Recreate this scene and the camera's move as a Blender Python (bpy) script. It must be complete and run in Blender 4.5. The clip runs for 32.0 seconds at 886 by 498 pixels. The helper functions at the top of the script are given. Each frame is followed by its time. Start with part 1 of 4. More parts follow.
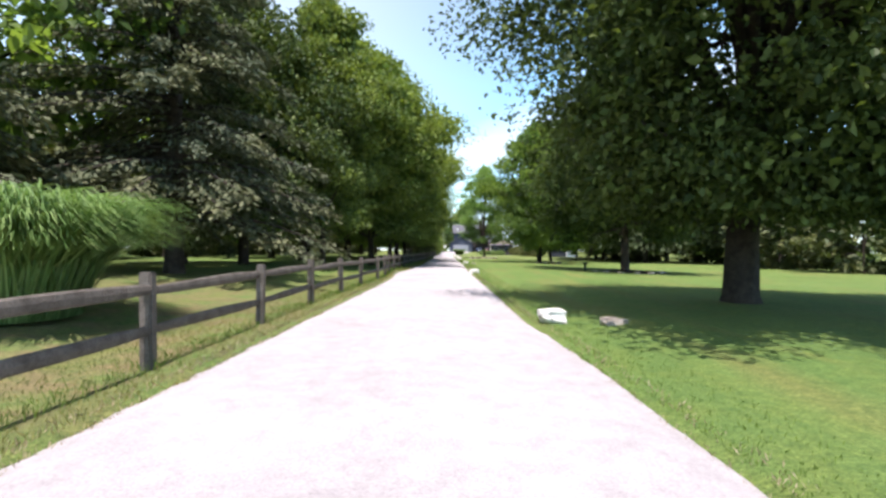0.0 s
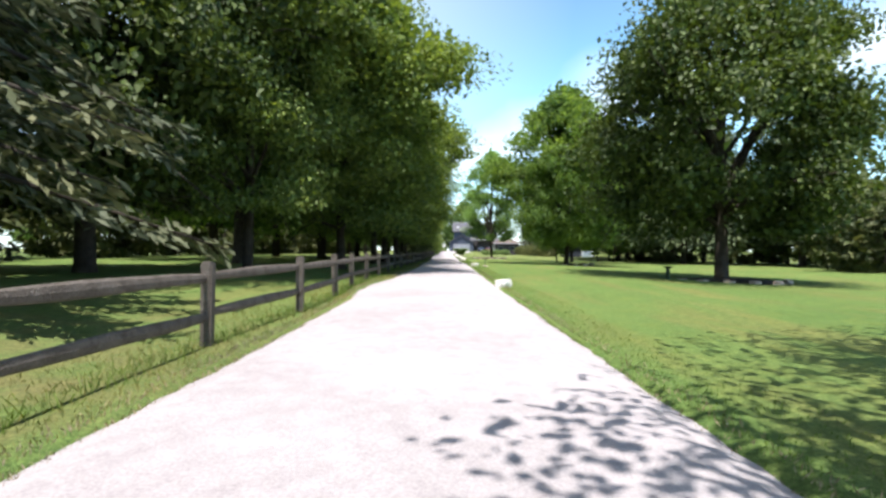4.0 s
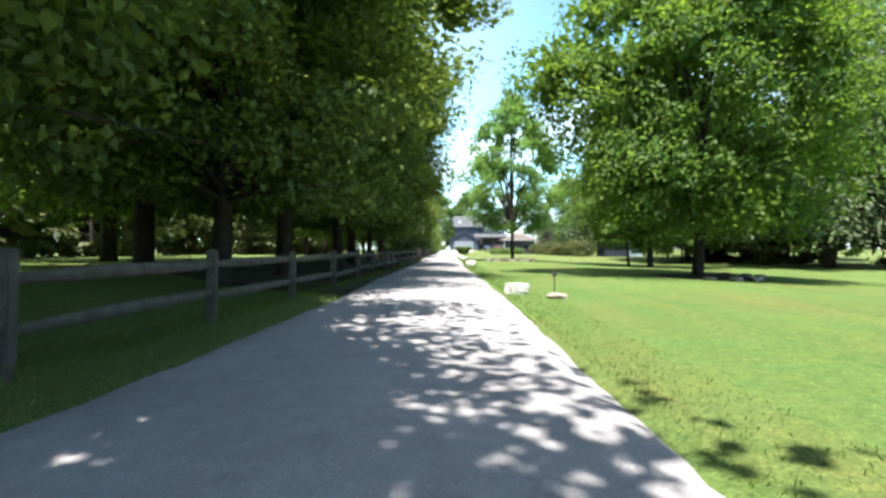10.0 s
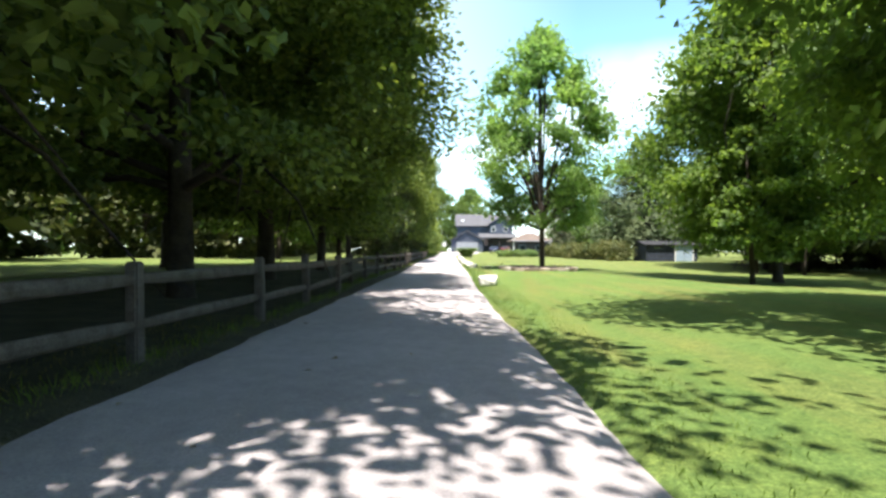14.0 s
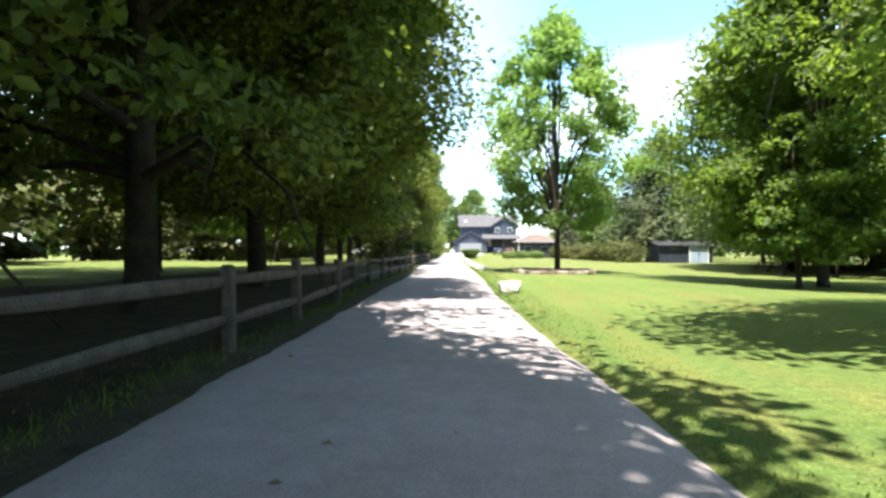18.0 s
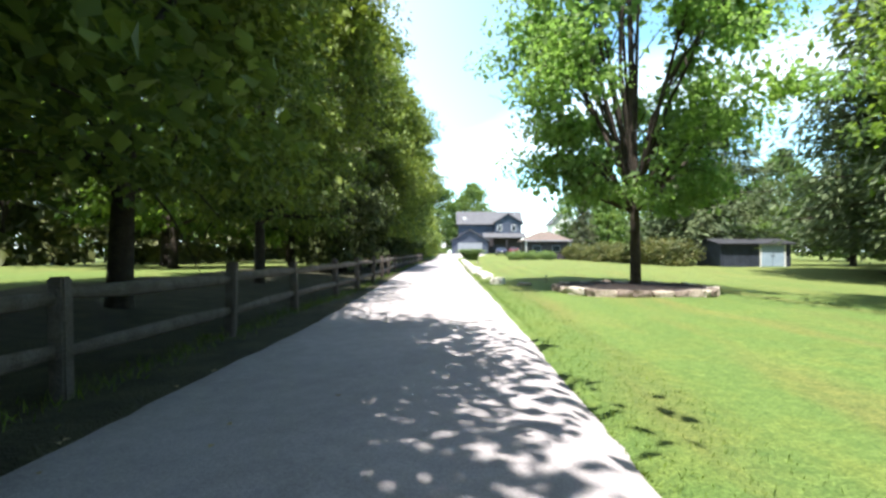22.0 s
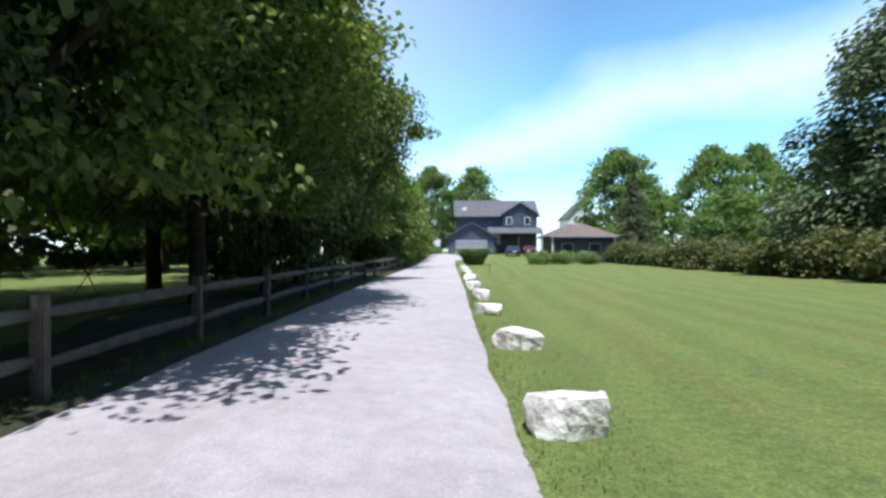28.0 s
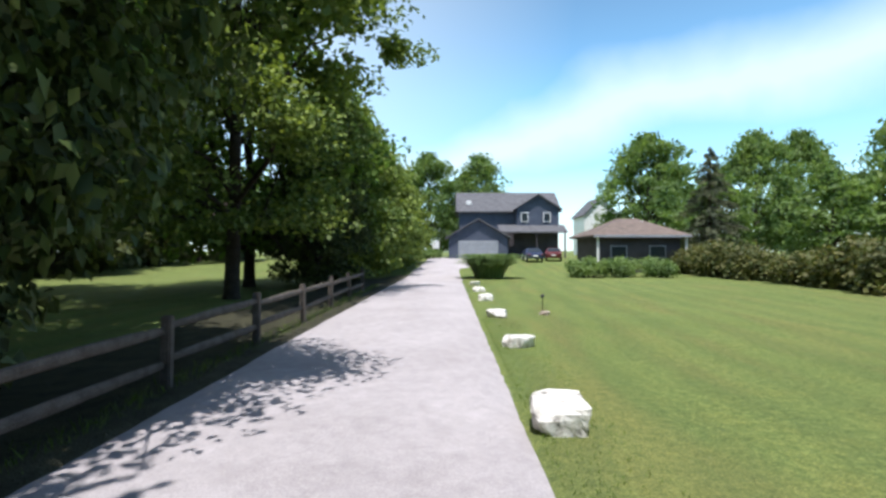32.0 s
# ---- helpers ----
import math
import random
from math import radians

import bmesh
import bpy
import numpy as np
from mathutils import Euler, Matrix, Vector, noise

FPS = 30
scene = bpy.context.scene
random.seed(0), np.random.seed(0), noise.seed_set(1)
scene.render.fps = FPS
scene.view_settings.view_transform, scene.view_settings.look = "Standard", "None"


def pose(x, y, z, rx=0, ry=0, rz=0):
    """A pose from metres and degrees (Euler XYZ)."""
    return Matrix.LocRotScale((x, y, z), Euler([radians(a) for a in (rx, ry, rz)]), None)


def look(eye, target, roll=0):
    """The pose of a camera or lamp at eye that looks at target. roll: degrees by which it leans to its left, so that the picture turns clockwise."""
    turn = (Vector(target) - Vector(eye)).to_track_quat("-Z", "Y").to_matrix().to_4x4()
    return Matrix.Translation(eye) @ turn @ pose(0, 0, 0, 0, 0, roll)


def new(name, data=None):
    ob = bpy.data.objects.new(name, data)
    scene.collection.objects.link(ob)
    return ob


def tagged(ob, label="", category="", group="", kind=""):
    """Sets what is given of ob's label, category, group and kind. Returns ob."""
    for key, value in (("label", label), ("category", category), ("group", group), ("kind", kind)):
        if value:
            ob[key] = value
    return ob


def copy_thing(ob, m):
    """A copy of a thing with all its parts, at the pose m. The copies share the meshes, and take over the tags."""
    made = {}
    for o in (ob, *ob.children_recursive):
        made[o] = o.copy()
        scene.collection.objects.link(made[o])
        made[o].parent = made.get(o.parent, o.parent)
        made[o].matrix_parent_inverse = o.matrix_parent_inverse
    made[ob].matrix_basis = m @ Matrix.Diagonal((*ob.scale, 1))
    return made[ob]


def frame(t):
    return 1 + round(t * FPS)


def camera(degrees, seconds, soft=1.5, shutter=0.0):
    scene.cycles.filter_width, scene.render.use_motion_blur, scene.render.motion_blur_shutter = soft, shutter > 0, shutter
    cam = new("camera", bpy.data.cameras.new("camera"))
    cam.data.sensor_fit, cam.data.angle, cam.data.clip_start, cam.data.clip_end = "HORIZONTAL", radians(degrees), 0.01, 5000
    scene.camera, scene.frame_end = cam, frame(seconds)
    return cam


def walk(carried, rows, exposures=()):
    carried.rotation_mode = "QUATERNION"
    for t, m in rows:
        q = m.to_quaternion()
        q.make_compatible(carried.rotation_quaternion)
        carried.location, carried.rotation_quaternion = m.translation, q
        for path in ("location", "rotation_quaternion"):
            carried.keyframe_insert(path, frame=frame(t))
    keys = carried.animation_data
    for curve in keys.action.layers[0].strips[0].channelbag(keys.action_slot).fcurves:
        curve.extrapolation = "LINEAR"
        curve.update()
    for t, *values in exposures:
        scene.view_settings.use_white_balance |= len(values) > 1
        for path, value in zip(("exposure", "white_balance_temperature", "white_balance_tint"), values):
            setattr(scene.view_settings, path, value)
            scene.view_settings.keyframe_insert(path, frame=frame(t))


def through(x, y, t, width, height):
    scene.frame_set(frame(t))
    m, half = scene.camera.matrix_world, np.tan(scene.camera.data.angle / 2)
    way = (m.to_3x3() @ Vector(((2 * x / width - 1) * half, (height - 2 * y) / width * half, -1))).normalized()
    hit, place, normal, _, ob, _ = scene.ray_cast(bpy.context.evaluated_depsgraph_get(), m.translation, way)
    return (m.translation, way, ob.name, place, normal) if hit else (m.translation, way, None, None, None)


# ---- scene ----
# ---- camera ----
cam = camera(84.0, 32.0, soft=2.8)
# seconds, x, y, z, yaw, pitch, roll
PATH = [
    (0, 0.095, 15.475, 1.212, 0.68, 0.17, 0.33),
    (0.5, 0.075, 16.851, 1.173, 0.73, 0.21, 0.34),
    (1, 0.058, 18.184, 1.154, 0.74, 0.29, 0.30),
    (1.5, 0.041, 19.480, 1.143, 0.64, 0.32, 0.28),
    (2, 0.017, 20.701, 1.138, 0.54, 0.34, 0.22),
    (2.5, -0.024, 21.950, 1.125, 0.58, 0.39, 0.10),
    (4.5, -0.260, 28.867, 1.082, 0.56, 0.11, 0.35),
    (5, -0.239, 30.690, 1.062, 0.75, 0.13, 0.45),
    (5.5, -0.196, 32.607, 1.081, 0.81, 0.09, 0.36),
    (6, -0.156, 34.590, 1.107, 0.66, 0.04, 0.20),
    (6.5, -0.204, 36.418, 1.147, 0.61, 0.05, 0.01),
    (7, -0.286, 38.400, 1.125, 0.54, -0.01, 0.06),
    (7.5, -0.239, 40.282, 1.082, 0.55, -0.00, 0.01),
    (8, -0.163, 42.078, 1.036, 0.69, 0.01, -0.04),
    (8.5, -0.085, 44.108, 0.997, 0.90, 0.00, -0.08),
    (9, -0.019, 46.239, 0.978, 0.85, 0.03, -0.08),
    (9.5, 0.059, 48.186, 0.973, 0.75, 0.04, -0.07),
    (10, 0.173, 50.368, 0.983, 0.69, 0.06, -0.03),
    (10.5, 0.295, 52.709, 0.986, 0.75, 0.03, 0.03),
    (11, 0.341, 55.000, 0.977, 0.85, 0.00, 0.17),
    (11.5, 0.292, 57.150, 1.003, 0.80, -0.03, 0.11),
    (12, 0.242, 59.250, 1.032, 0.84, -0.07, 0.05),
    (12.5, 0.240, 61.450, 1.071, 0.68, -0.06, 0.06),
    (13, 0.258, 63.477, 1.102, 0.54, 0.15, 0.13),
    (13.5, 0.274, 63.888, 1.096, 0.73, 0.15, 0.18),
    (14, 0.291, 64.057, 1.088, 0.91, 0.19, 0.18),
    (14.5, 0.274, 64.136, 1.102, 0.94, 0.25, 0.08),
    (16.5, 0.129, 63.984, 1.131, 0.97, 0.31, 0.03),
    (17, 0.062, 64.487, 1.125, 0.97, 0.31, 0.06),
    (17.5, -0.037, 65.096, 1.140, 1.01, 0.32, 0.05),
    (18, -0.116, 66.004, 1.123, 1.07, 0.33, 0.05),
    (18.5, -0.087, 66.985, 1.107, 1.16, 0.38, 0.00),
    (19, 0.014, 68.315, 1.095, 1.05, 0.45, -0.14),
    (19.5, 0.125, 69.631, 1.093, 0.98, 0.44, -0.19),
    (20, 0.167, 71.087, 1.096, 1.02, 0.47, -0.11),
    (20.5, 0.136, 72.680, 1.096, 1.04, 0.45, -0.02),
    (21, 0.065, 74.576, 1.112, 0.88, 0.40, 0.02),
    (21.5, 0.086, 76.384, 1.143, 0.86, 0.37, 0.01),
    (22, 0.076, 78.333, 1.137, 0.85, 0.38, -0.00),
    (22.5, 0.116, 80.472, 1.138, 0.79, 0.41, 0.09),
    (23, 0.109, 82.428, 1.157, 0.86, 0.41, 0.01),
    (23.5, 0.154, 84.402, 1.190, 0.88, 0.39, -0.16),
    (24, 0.266, 86.250, 1.229, 0.81, 0.39, -0.13),
    (24.5, 0.343, 88.150, 1.259, 0.79, 0.28, -0.12),
    (25, 0.314, 89.980, 1.287, 0.79, 0.30, -0.13),
    (25.5, 0.330, 91.950, 1.287, 0.82, 0.27, -0.09),
    (27.5, 0.536, 99.342, 1.312, 0.80, 0.24, -0.02),
    (28, 0.607, 101.121, 1.348, 0.74, 0.21, -0.02),
    (28.5, 0.632, 102.961, 1.400, 0.74, 0.18, -0.00),
    (29, 0.658, 104.886, 1.441, 0.83, 0.14, 0.02),
    (29.5, 0.649, 106.920, 1.478, 0.76, 0.16, 0.08),
    (30, 0.575, 108.898, 1.528, 0.80, 0.17, 0.00),
    (30.5, 0.505, 111.071, 1.585, 0.70, 0.21, -0.01),
    (31, 0.449, 113.093, 1.668, 0.70, 0.24, 0.02),
    (31.5, 0.405, 115.087, 1.728, 0.68, 0.24, 0.03),
    (32, 0.385, 116.958, 1.772, 0.67, 0.22, -0.02),
]


def way(x, y, z, yaw, pitch, roll):
    a, b = radians(yaw), radians(pitch)
    ahead = Vector((-math.sin(a) * math.cos(b), math.cos(a) * math.cos(b), math.sin(b)))
    return look((x, y, z), Vector((x, y, z)) + 10 * ahead, roll)


EXPOSURES = [(0, 0.8, 6500, 16), (2.5, 0.8, 6500, 16), (4.5, 0.85, 6500, 10), (8, 0.82, 6400, 7), (9.4, 1.0, 6500, 6), (10, 1.3, 6450, 5), (11, 1.55, 6500, 6), (12, 1.5, 6600, 7), (13, 1.32, 6700, 9),
             (16.5, 1.46, 6950, 12), (19, 1.65, 6950, 13), (21, 1.4, 6600, 10), (23, 1.3, 6500, 9), (25, 0.9, 6250, 9), (28, 0.45, 5900, 12), (29, 0.4, 5900, 10), (30, 0.38, 6000, 12), (32, 0.42, 6250, 11)]
walk(cam, [(t, way(*row)) for t, *row in PATH], EXPOSURES)

# ---- light ----
SUN_EL, SUN_AZ = radians(71), radians(183)   # azimuth clockwise from +y, of where the sun stands
world = bpy.data.worlds.new("sky")
scene.world = world
world.use_nodes = True
wn, wl = world.node_tree.nodes, world.node_tree.links
wn.clear()
w_out = wn.new("ShaderNodeOutputWorld")
w_bg = wn.new("ShaderNodeBackground")
w_sky = wn.new("ShaderNodeTexSky")
w_sky.sky_type = "NISHITA"
w_sky.sun_disc = False
w_sky.sun_elevation, w_sky.sun_rotation = SUN_EL, SUN_AZ
w_sky.air_density, w_sky.dust_density, w_sky.ozone_density = 1.0, 0.4, 3.0
w_bg.inputs["Strength"].default_value = 0.066
w_co = wn.new("ShaderNodeTexCoord")
w_noise = wn.new("ShaderNodeTexNoise")
w_noise.inputs["Scale"].default_value, w_noise.inputs["Detail"].default_value = 2.6, 5
w_noise.inputs["Roughness"].default_value = 0.5
w_ramp = wn.new("ShaderNodeValToRGB")
w_ramp.color_ramp.elements[0].position, w_ramp.color_ramp.elements[1].position = 0.385, 0.482
w_ramp.color_ramp.elements[0].color, w_ramp.color_ramp.elements[1].color = (0.06, 0.06, 0.06, 1), (0.62, 0.62, 0.62, 1)
for at, v in ((0.503, 0.62), (0.57, 0.16), (0.75, 0.3)):
    w_ramp.color_ramp.elements.new(at).color = (v, v, v, 1)
# one long streak of thin cloud across the sky, frayed by noise
w_dot, w_fray, w_sum = wn.new("ShaderNodeVectorMath"), wn.new("ShaderNodeMath"), wn.new("ShaderNodeMath")
w_dot.operation, w_fray.operation, w_sum.operation = "DOT_PRODUCT", "MULTIPLY_ADD", "ADD"
w_dot.inputs[1].default_value = (0.27, 0.19, -0.944)
w_fray.inputs[1].default_value, w_fray.inputs[2].default_value = 0.22, 0.37
# the paler, greener blue low over the land
w_sep, w_low, w_tint = wn.new("ShaderNodeSeparateXYZ"), wn.new("ShaderNodeValToRGB"), wn.new("ShaderNodeMixRGB")
w_low.color_ramp.elements[0].position, w_low.color_ramp.elements[1].position = 0.3, 0.75
w_low.color_ramp.elements[0].color, w_low.color_ramp.elements[1].color = (1.9, 3.0, 2.95, 1), (1, 1, 1, 1)
w_tint.blend_type = "MULTIPLY"
w_tint.inputs["Fac"].default_value = 1.0
w_mix = wn.new("ShaderNodeMixRGB")
# a thin veil towards the left of the streak
w_veil, w_most = wn.new("ShaderNodeMapRange"), wn.new("ShaderNodeMath")
w_veil.inputs["From Min"].default_value, w_veil.inputs["From Max"].default_value = 0.30, -0.22
w_veil.inputs["To Min"].default_value, w_veil.inputs["To Max"].default_value = 0.0, 0.42
w_most.operation = "MAXIMUM"
# white haze low over the land
w_haze, w_both = wn.new("ShaderNodeMapRange"), wn.new("ShaderNodeMath")
w_haze.inputs["From Min"].default_value, w_haze.inputs["From Max"].default_value = 0.20, 0.04
w_haze.inputs["To Min"].default_value, w_haze.inputs["To Max"].default_value = 0.0, 0.7
w_both.operation = "MAXIMUM"
w_mix.inputs["Color2"].default_value = (13.8, 14.9, 15.5, 1)
wl.new(w_co.outputs["Generated"], w_noise.inputs["Vector"])
wl.new(w_co.outputs["Generated"], w_dot.inputs[0])
wl.new(w_co.outputs["Generated"], w_sep.inputs[0])
wl.new(w_sep.outputs["Z"], w_low.inputs["Fac"])
wl.new(w_noise.outputs["Fac"], w_fray.inputs[0])
wl.new(w_fray.outputs[0], w_sum.inputs[0])
wl.new(w_dot.outputs["Value"], w_sum.inputs[1])
wl.new(w_sum.outputs[0], w_ramp.inputs["Fac"])
wl.new(w_sep.outputs["X"], w_veil.inputs["Value"])
wl.new(w_ramp.outputs["Color"], w_most.inputs[0])
wl.new(w_veil.outputs["Result"], w_most.inputs[1])
wl.new(w_sep.outputs["Z"], w_haze.inputs["Value"])
wl.new(w_most.outputs[0], w_both.inputs[0])
wl.new(w_haze.outputs["Result"], w_both.inputs[1])
wl.new(w_both.outputs[0], w_mix.inputs["Fac"])
wl.new(w_sky.outputs["Color"], w_tint.inputs["Color1"])
wl.new(w_low.outputs["Color"], w_tint.inputs["Color2"])
wl.new(w_tint.outputs["Color"], w_mix.inputs["Color1"])
wl.new(w_mix.outputs["Color"], w_bg.inputs["Color"])
wl.new(w_bg.outputs["Background"], w_out.inputs["Surface"])
sun = new("sun", bpy.data.lights.new("sun", "SUN"))
sun.data.energy, sun.data.angle, sun.data.color = 5.0, radians(0.5), (1.0, 0.95, 0.88)
away = Vector((math.sin(SUN_AZ) * math.cos(SUN_EL), math.cos(SUN_AZ) * math.cos(SUN_EL), math.sin(SUN_EL)))
sun.matrix_world = look(away * 60, (0, 0, 0))


# ---- materials ----
def material(name, rough=0.8, spec=0.3, metal=0.0):
    m = bpy.data.materials.new(name)
    m.use_nodes = True
    b = m.node_tree.nodes["Principled BSDF"]
    b.inputs["Roughness"].default_value, b.inputs["Metallic"].default_value = rough, metal
    b.inputs["Specular IOR Level"].default_value = spec
    return m, m.node_tree.nodes, m.node_tree.links, b


def noise_node(n, l, scale, detail=4, rough=0.6, co="Object"):
    tc, no = n.new("ShaderNodeTexCoord"), n.new("ShaderNodeTexNoise")
    no.inputs["Scale"].default_value, no.inputs["Detail"].default_value, no.inputs["Roughness"].default_value = scale, detail, rough
    l.new(tc.outputs[co], no.inputs["Vector"])
    return no


def ramp_node(n, l, src, *stops):
    r = n.new("ShaderNodeValToRGB")
    e = r.color_ramp.elements
    while len(e) < len(stops):
        e.new(0.5)
    for k, (at, col) in enumerate(stops):
        e[k].position, e[k].color = at, (*col, 1)
    l.new(src, r.inputs["Fac"])
    return r


def mixed(n, l, a, b, fac, blend="MIX"):
    m = n.new("ShaderNodeMixRGB")
    m.blend_type = blend
    for s, v in (("Color1", a), ("Color2", b), ("Fac", fac)):
        if isinstance(v, (int, float)):
            m.inputs[s].default_value = v
        elif isinstance(v, tuple):
            m.inputs[s].default_value = (*v, 1)
        else:
            l.new(v, m.inputs[s])
    return m.outputs["Color"]


def bumped(n, l, b, height, strength=0.4, dist=0.02):
    k = n.new("ShaderNodeBump")
    k.inputs["Strength"].default_value, k.inputs["Distance"].default_value = strength, dist
    l.new(height, k.inputs["Height"])
    l.new(k.outputs["Normal"], b.inputs["Normal"])


def plain(name, low, high, scale=3.0, rough=0.8, bump=0.3, fine=60.0, spec=0.3, metal=0.0, co="Object", dist=0.01):
    """A surface with broad stains and fine grain."""
    m, n, l, b = material(name, rough, spec, metal)
    a, f = noise_node(n, l, scale, 5, co=co), noise_node(n, l, fine, 3, co=co)
    c = ramp_node(n, l, a.outputs["Fac"], (0.3, low), (0.7, high)).outputs["Color"]
    g = ramp_node(n, l, f.outputs["Fac"], (0.3, (0.72,) * 3), (0.7, (1.15,) * 3)).outputs["Color"]
    l.new(mixed(n, l, c, g, 1.0, "MULTIPLY"), b.inputs["Base Color"])
    if bump:
        bumped(n, l, b, f.outputs["Fac"], bump, dist)
    return m


def leafy(name, dark, light, glow, rough=0.55, through=0.35, spec=0.25):
    """Foliage: each leaf takes its own shade, and lets light through."""
    m, n, l, b = material(name, rough, spec)
    geo = n.new("ShaderNodeNewGeometry")
    mid = tuple((x + y) / 2 for x, y in zip(dark, light))
    c = ramp_node(n, l, geo.outputs["Random Per Island"], (0.0, dark), (0.6, mid), (1.0, light)).outputs["Color"]
    big = noise_node(n, l, 0.35, 2)
    g = ramp_node(n, l, big.outputs["Fac"], (0.35, (0.75, 0.8, 0.8)), (0.65, (1.2, 1.12, 0.9))).outputs["Color"]
    c = mixed(n, l, c, g, 1.0, "MULTIPLY")
    l.new(c, b.inputs["Base Color"])
    tr, mx = n.new("ShaderNodeBsdfTranslucent"), n.new("ShaderNodeMixShader")
    l.new(mixed(n, l, c, glow, 1.0, "MULTIPLY"), tr.inputs["Color"])
    mx.inputs["Fac"].default_value = through
    out = n["Material Output"]
    l.new(b.outputs["BSDF"], mx.inputs[1])
    l.new(tr.outputs["BSDF"], mx.inputs[2])
    l.new(mx.outputs["Shader"], out.inputs["Surface"])
    return m


M_BARK = plain("bark", (0.025, 0.02, 0.017), (0.075, 0.06, 0.048), 5, 0.9, 0.9, 28, dist=0.03)
M_MAPLE = leafy("maple leaves", (0.07, 0.125, 0.038), (0.175, 0.26, 0.078), (1.9, 1.95, 0.9), through=0.45)
M_ROW = leafy("hedgerow leaves", (0.08, 0.125, 0.045), (0.235, 0.31, 0.085), (1.45, 1.45, 0.65), through=0.33)
M_DARKLEAF = leafy("dark maple leaves", (0.028, 0.05, 0.018), (0.118, 0.165, 0.05), (1.5, 1.5, 0.6), through=0.22)
M_SHADE = leafy("shade tree leaves", (0.082, 0.128, 0.046), (0.23, 0.31, 0.085), (1.5, 1.5, 0.6), through=0.32)
M_LOCUST = leafy("fine leaves", (0.115, 0.195, 0.075), (0.25, 0.36, 0.15), (1.6, 1.8, 1.0), through=0.52)
M_SPRUCE = leafy("spruce needles", (0.075, 0.092, 0.062), (0.185, 0.2, 0.145), (1.1, 1.15, 0.8), rough=0.8, through=0.2, spec=0.08)
M_PINE = leafy("pine needles", (0.10, 0.135, 0.085), (0.15, 0.19, 0.12), (1.1, 1.2, 0.8), rough=0.8, through=0.25, spec=0.08)
M_FAR = leafy("far leaves", (0.085, 0.14, 0.05), (0.18, 0.26, 0.10), (1.5, 1.6, 0.9), through=0.42)
M_SCRUB = leafy("scrub leaves", (0.06, 0.085, 0.035), (0.14, 0.155, 0.075), (1.3, 1.3, 0.8), through=0.25)
M_HEDGE = leafy("hedge leaves", (0.07, 0.10, 0.04), (0.175, 0.17, 0.075), (1.4, 1.4, 0.7), through=0.3)
M_BUSH = leafy("bush leaves", (0.12, 0.19, 0.07), (0.26, 0.35, 0.15), (1.4, 1.5, 0.8), through=0.35)
M_CEDAR = leafy("dark hedgerow leaves", (0.034, 0.05, 0.024), (0.115, 0.15, 0.058), (1.4, 1.4, 0.7), through=0.22)
M_REED = leafy("reed blades", (0.10, 0.19, 0.07), (0.27, 0.38, 0.18), (1.3, 1.4, 0.8), through=0.35)
M_BLADE = leafy("grass blades", (0.075, 0.13, 0.022), (0.15, 0.22, 0.045), (1.4, 1.5, 0.6), through=0.3)
M_DRY = leafy("dry blades", (0.10, 0.13, 0.03), (0.27, 0.24, 0.10), (1.3, 1.3, 0.7), through=0.3)
M_STRAW = leafy("dry leaves", (0.20, 0.16, 0.10), (0.42, 0.36, 0.26), (1.2, 1.1, 0.9), through=0.1)
M_RAIL = plain("weathered rail", (0.07, 0.058, 0.05), (0.17, 0.148, 0.13), 4, 0.9, 0.8, 45, dist=0.02)
M_STONE = plain("tan stone", (0.28, 0.23, 0.19), (0.50, 0.43, 0.37), 4, 0.9, 0.7, 25, dist=0.03)
M_STONE_DARK = plain("brown stone", (0.13, 0.10, 0.085), (0.26, 0.21, 0.18), 4, 0.9, 0.7, 25, dist=0.03)
M_STONE_PALE = plain("pale tan stone", (0.42, 0.37, 0.32), (0.60, 0.55, 0.49), 4, 0.9, 0.7, 25, dist=0.03)
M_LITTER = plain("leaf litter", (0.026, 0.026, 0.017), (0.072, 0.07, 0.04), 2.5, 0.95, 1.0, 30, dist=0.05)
M_MULCH = plain("mulch", (0.014, 0.010, 0.010), (0.042, 0.031, 0.028), 6, 0.95, 1.0, 40, dist=0.05)
M_SIDING = plain("blue-grey siding", (0.055, 0.068, 0.105), (0.085, 0.1, 0.14), 1, 0.7, 0.1)
M_SIDING_L = plain("pale siding", (0.22, 0.23, 0.27), (0.30, 0.31, 0.35), 1, 0.7, 0.1)
M_ROOF = plain("grey shingles", (0.08, 0.08, 0.09), (0.14, 0.14, 0.155), 2, 0.9, 0.5, 12)
M_ROOF_B = plain("brown shingles", (0.12, 0.095, 0.085), (0.20, 0.155, 0.135), 2, 0.9, 0.5, 12)
M_SHED = plain("dark shed boards", (0.02, 0.026, 0.042), (0.042, 0.052, 0.078), 1.5, 0.75, 0.2)
M_SHED_ROOF = plain("dark shingles", (0.022, 0.024, 0.03), (0.05, 0.052, 0.06), 2, 0.9, 0.5, 12)
M_DOOR_BLUE = plain("pale blue paint", (0.27, 0.35, 0.46), (0.36, 0.45, 0.56), 2, 0.6, 0.1)
M_WHITE = plain("white paint", (0.72, 0.72, 0.72), (0.82, 0.82, 0.82), 2, 0.5, 0.1)
M_DARKWALL = plain("dark wall", (0.045, 0.04, 0.05), (0.08, 0.07, 0.08), 1, 0.8, 0.1)
M_GLASS, _n, _l, _b = material("window glass", 0.05, 0.6)
_b.inputs["Base Color"].default_value = (0.03, 0.04, 0.05, 1)
M_METAL = plain("black metal", (0.02, 0.02, 0.02), (0.045, 0.045, 0.045), 5, 0.5, 0.1, metal=0.6)
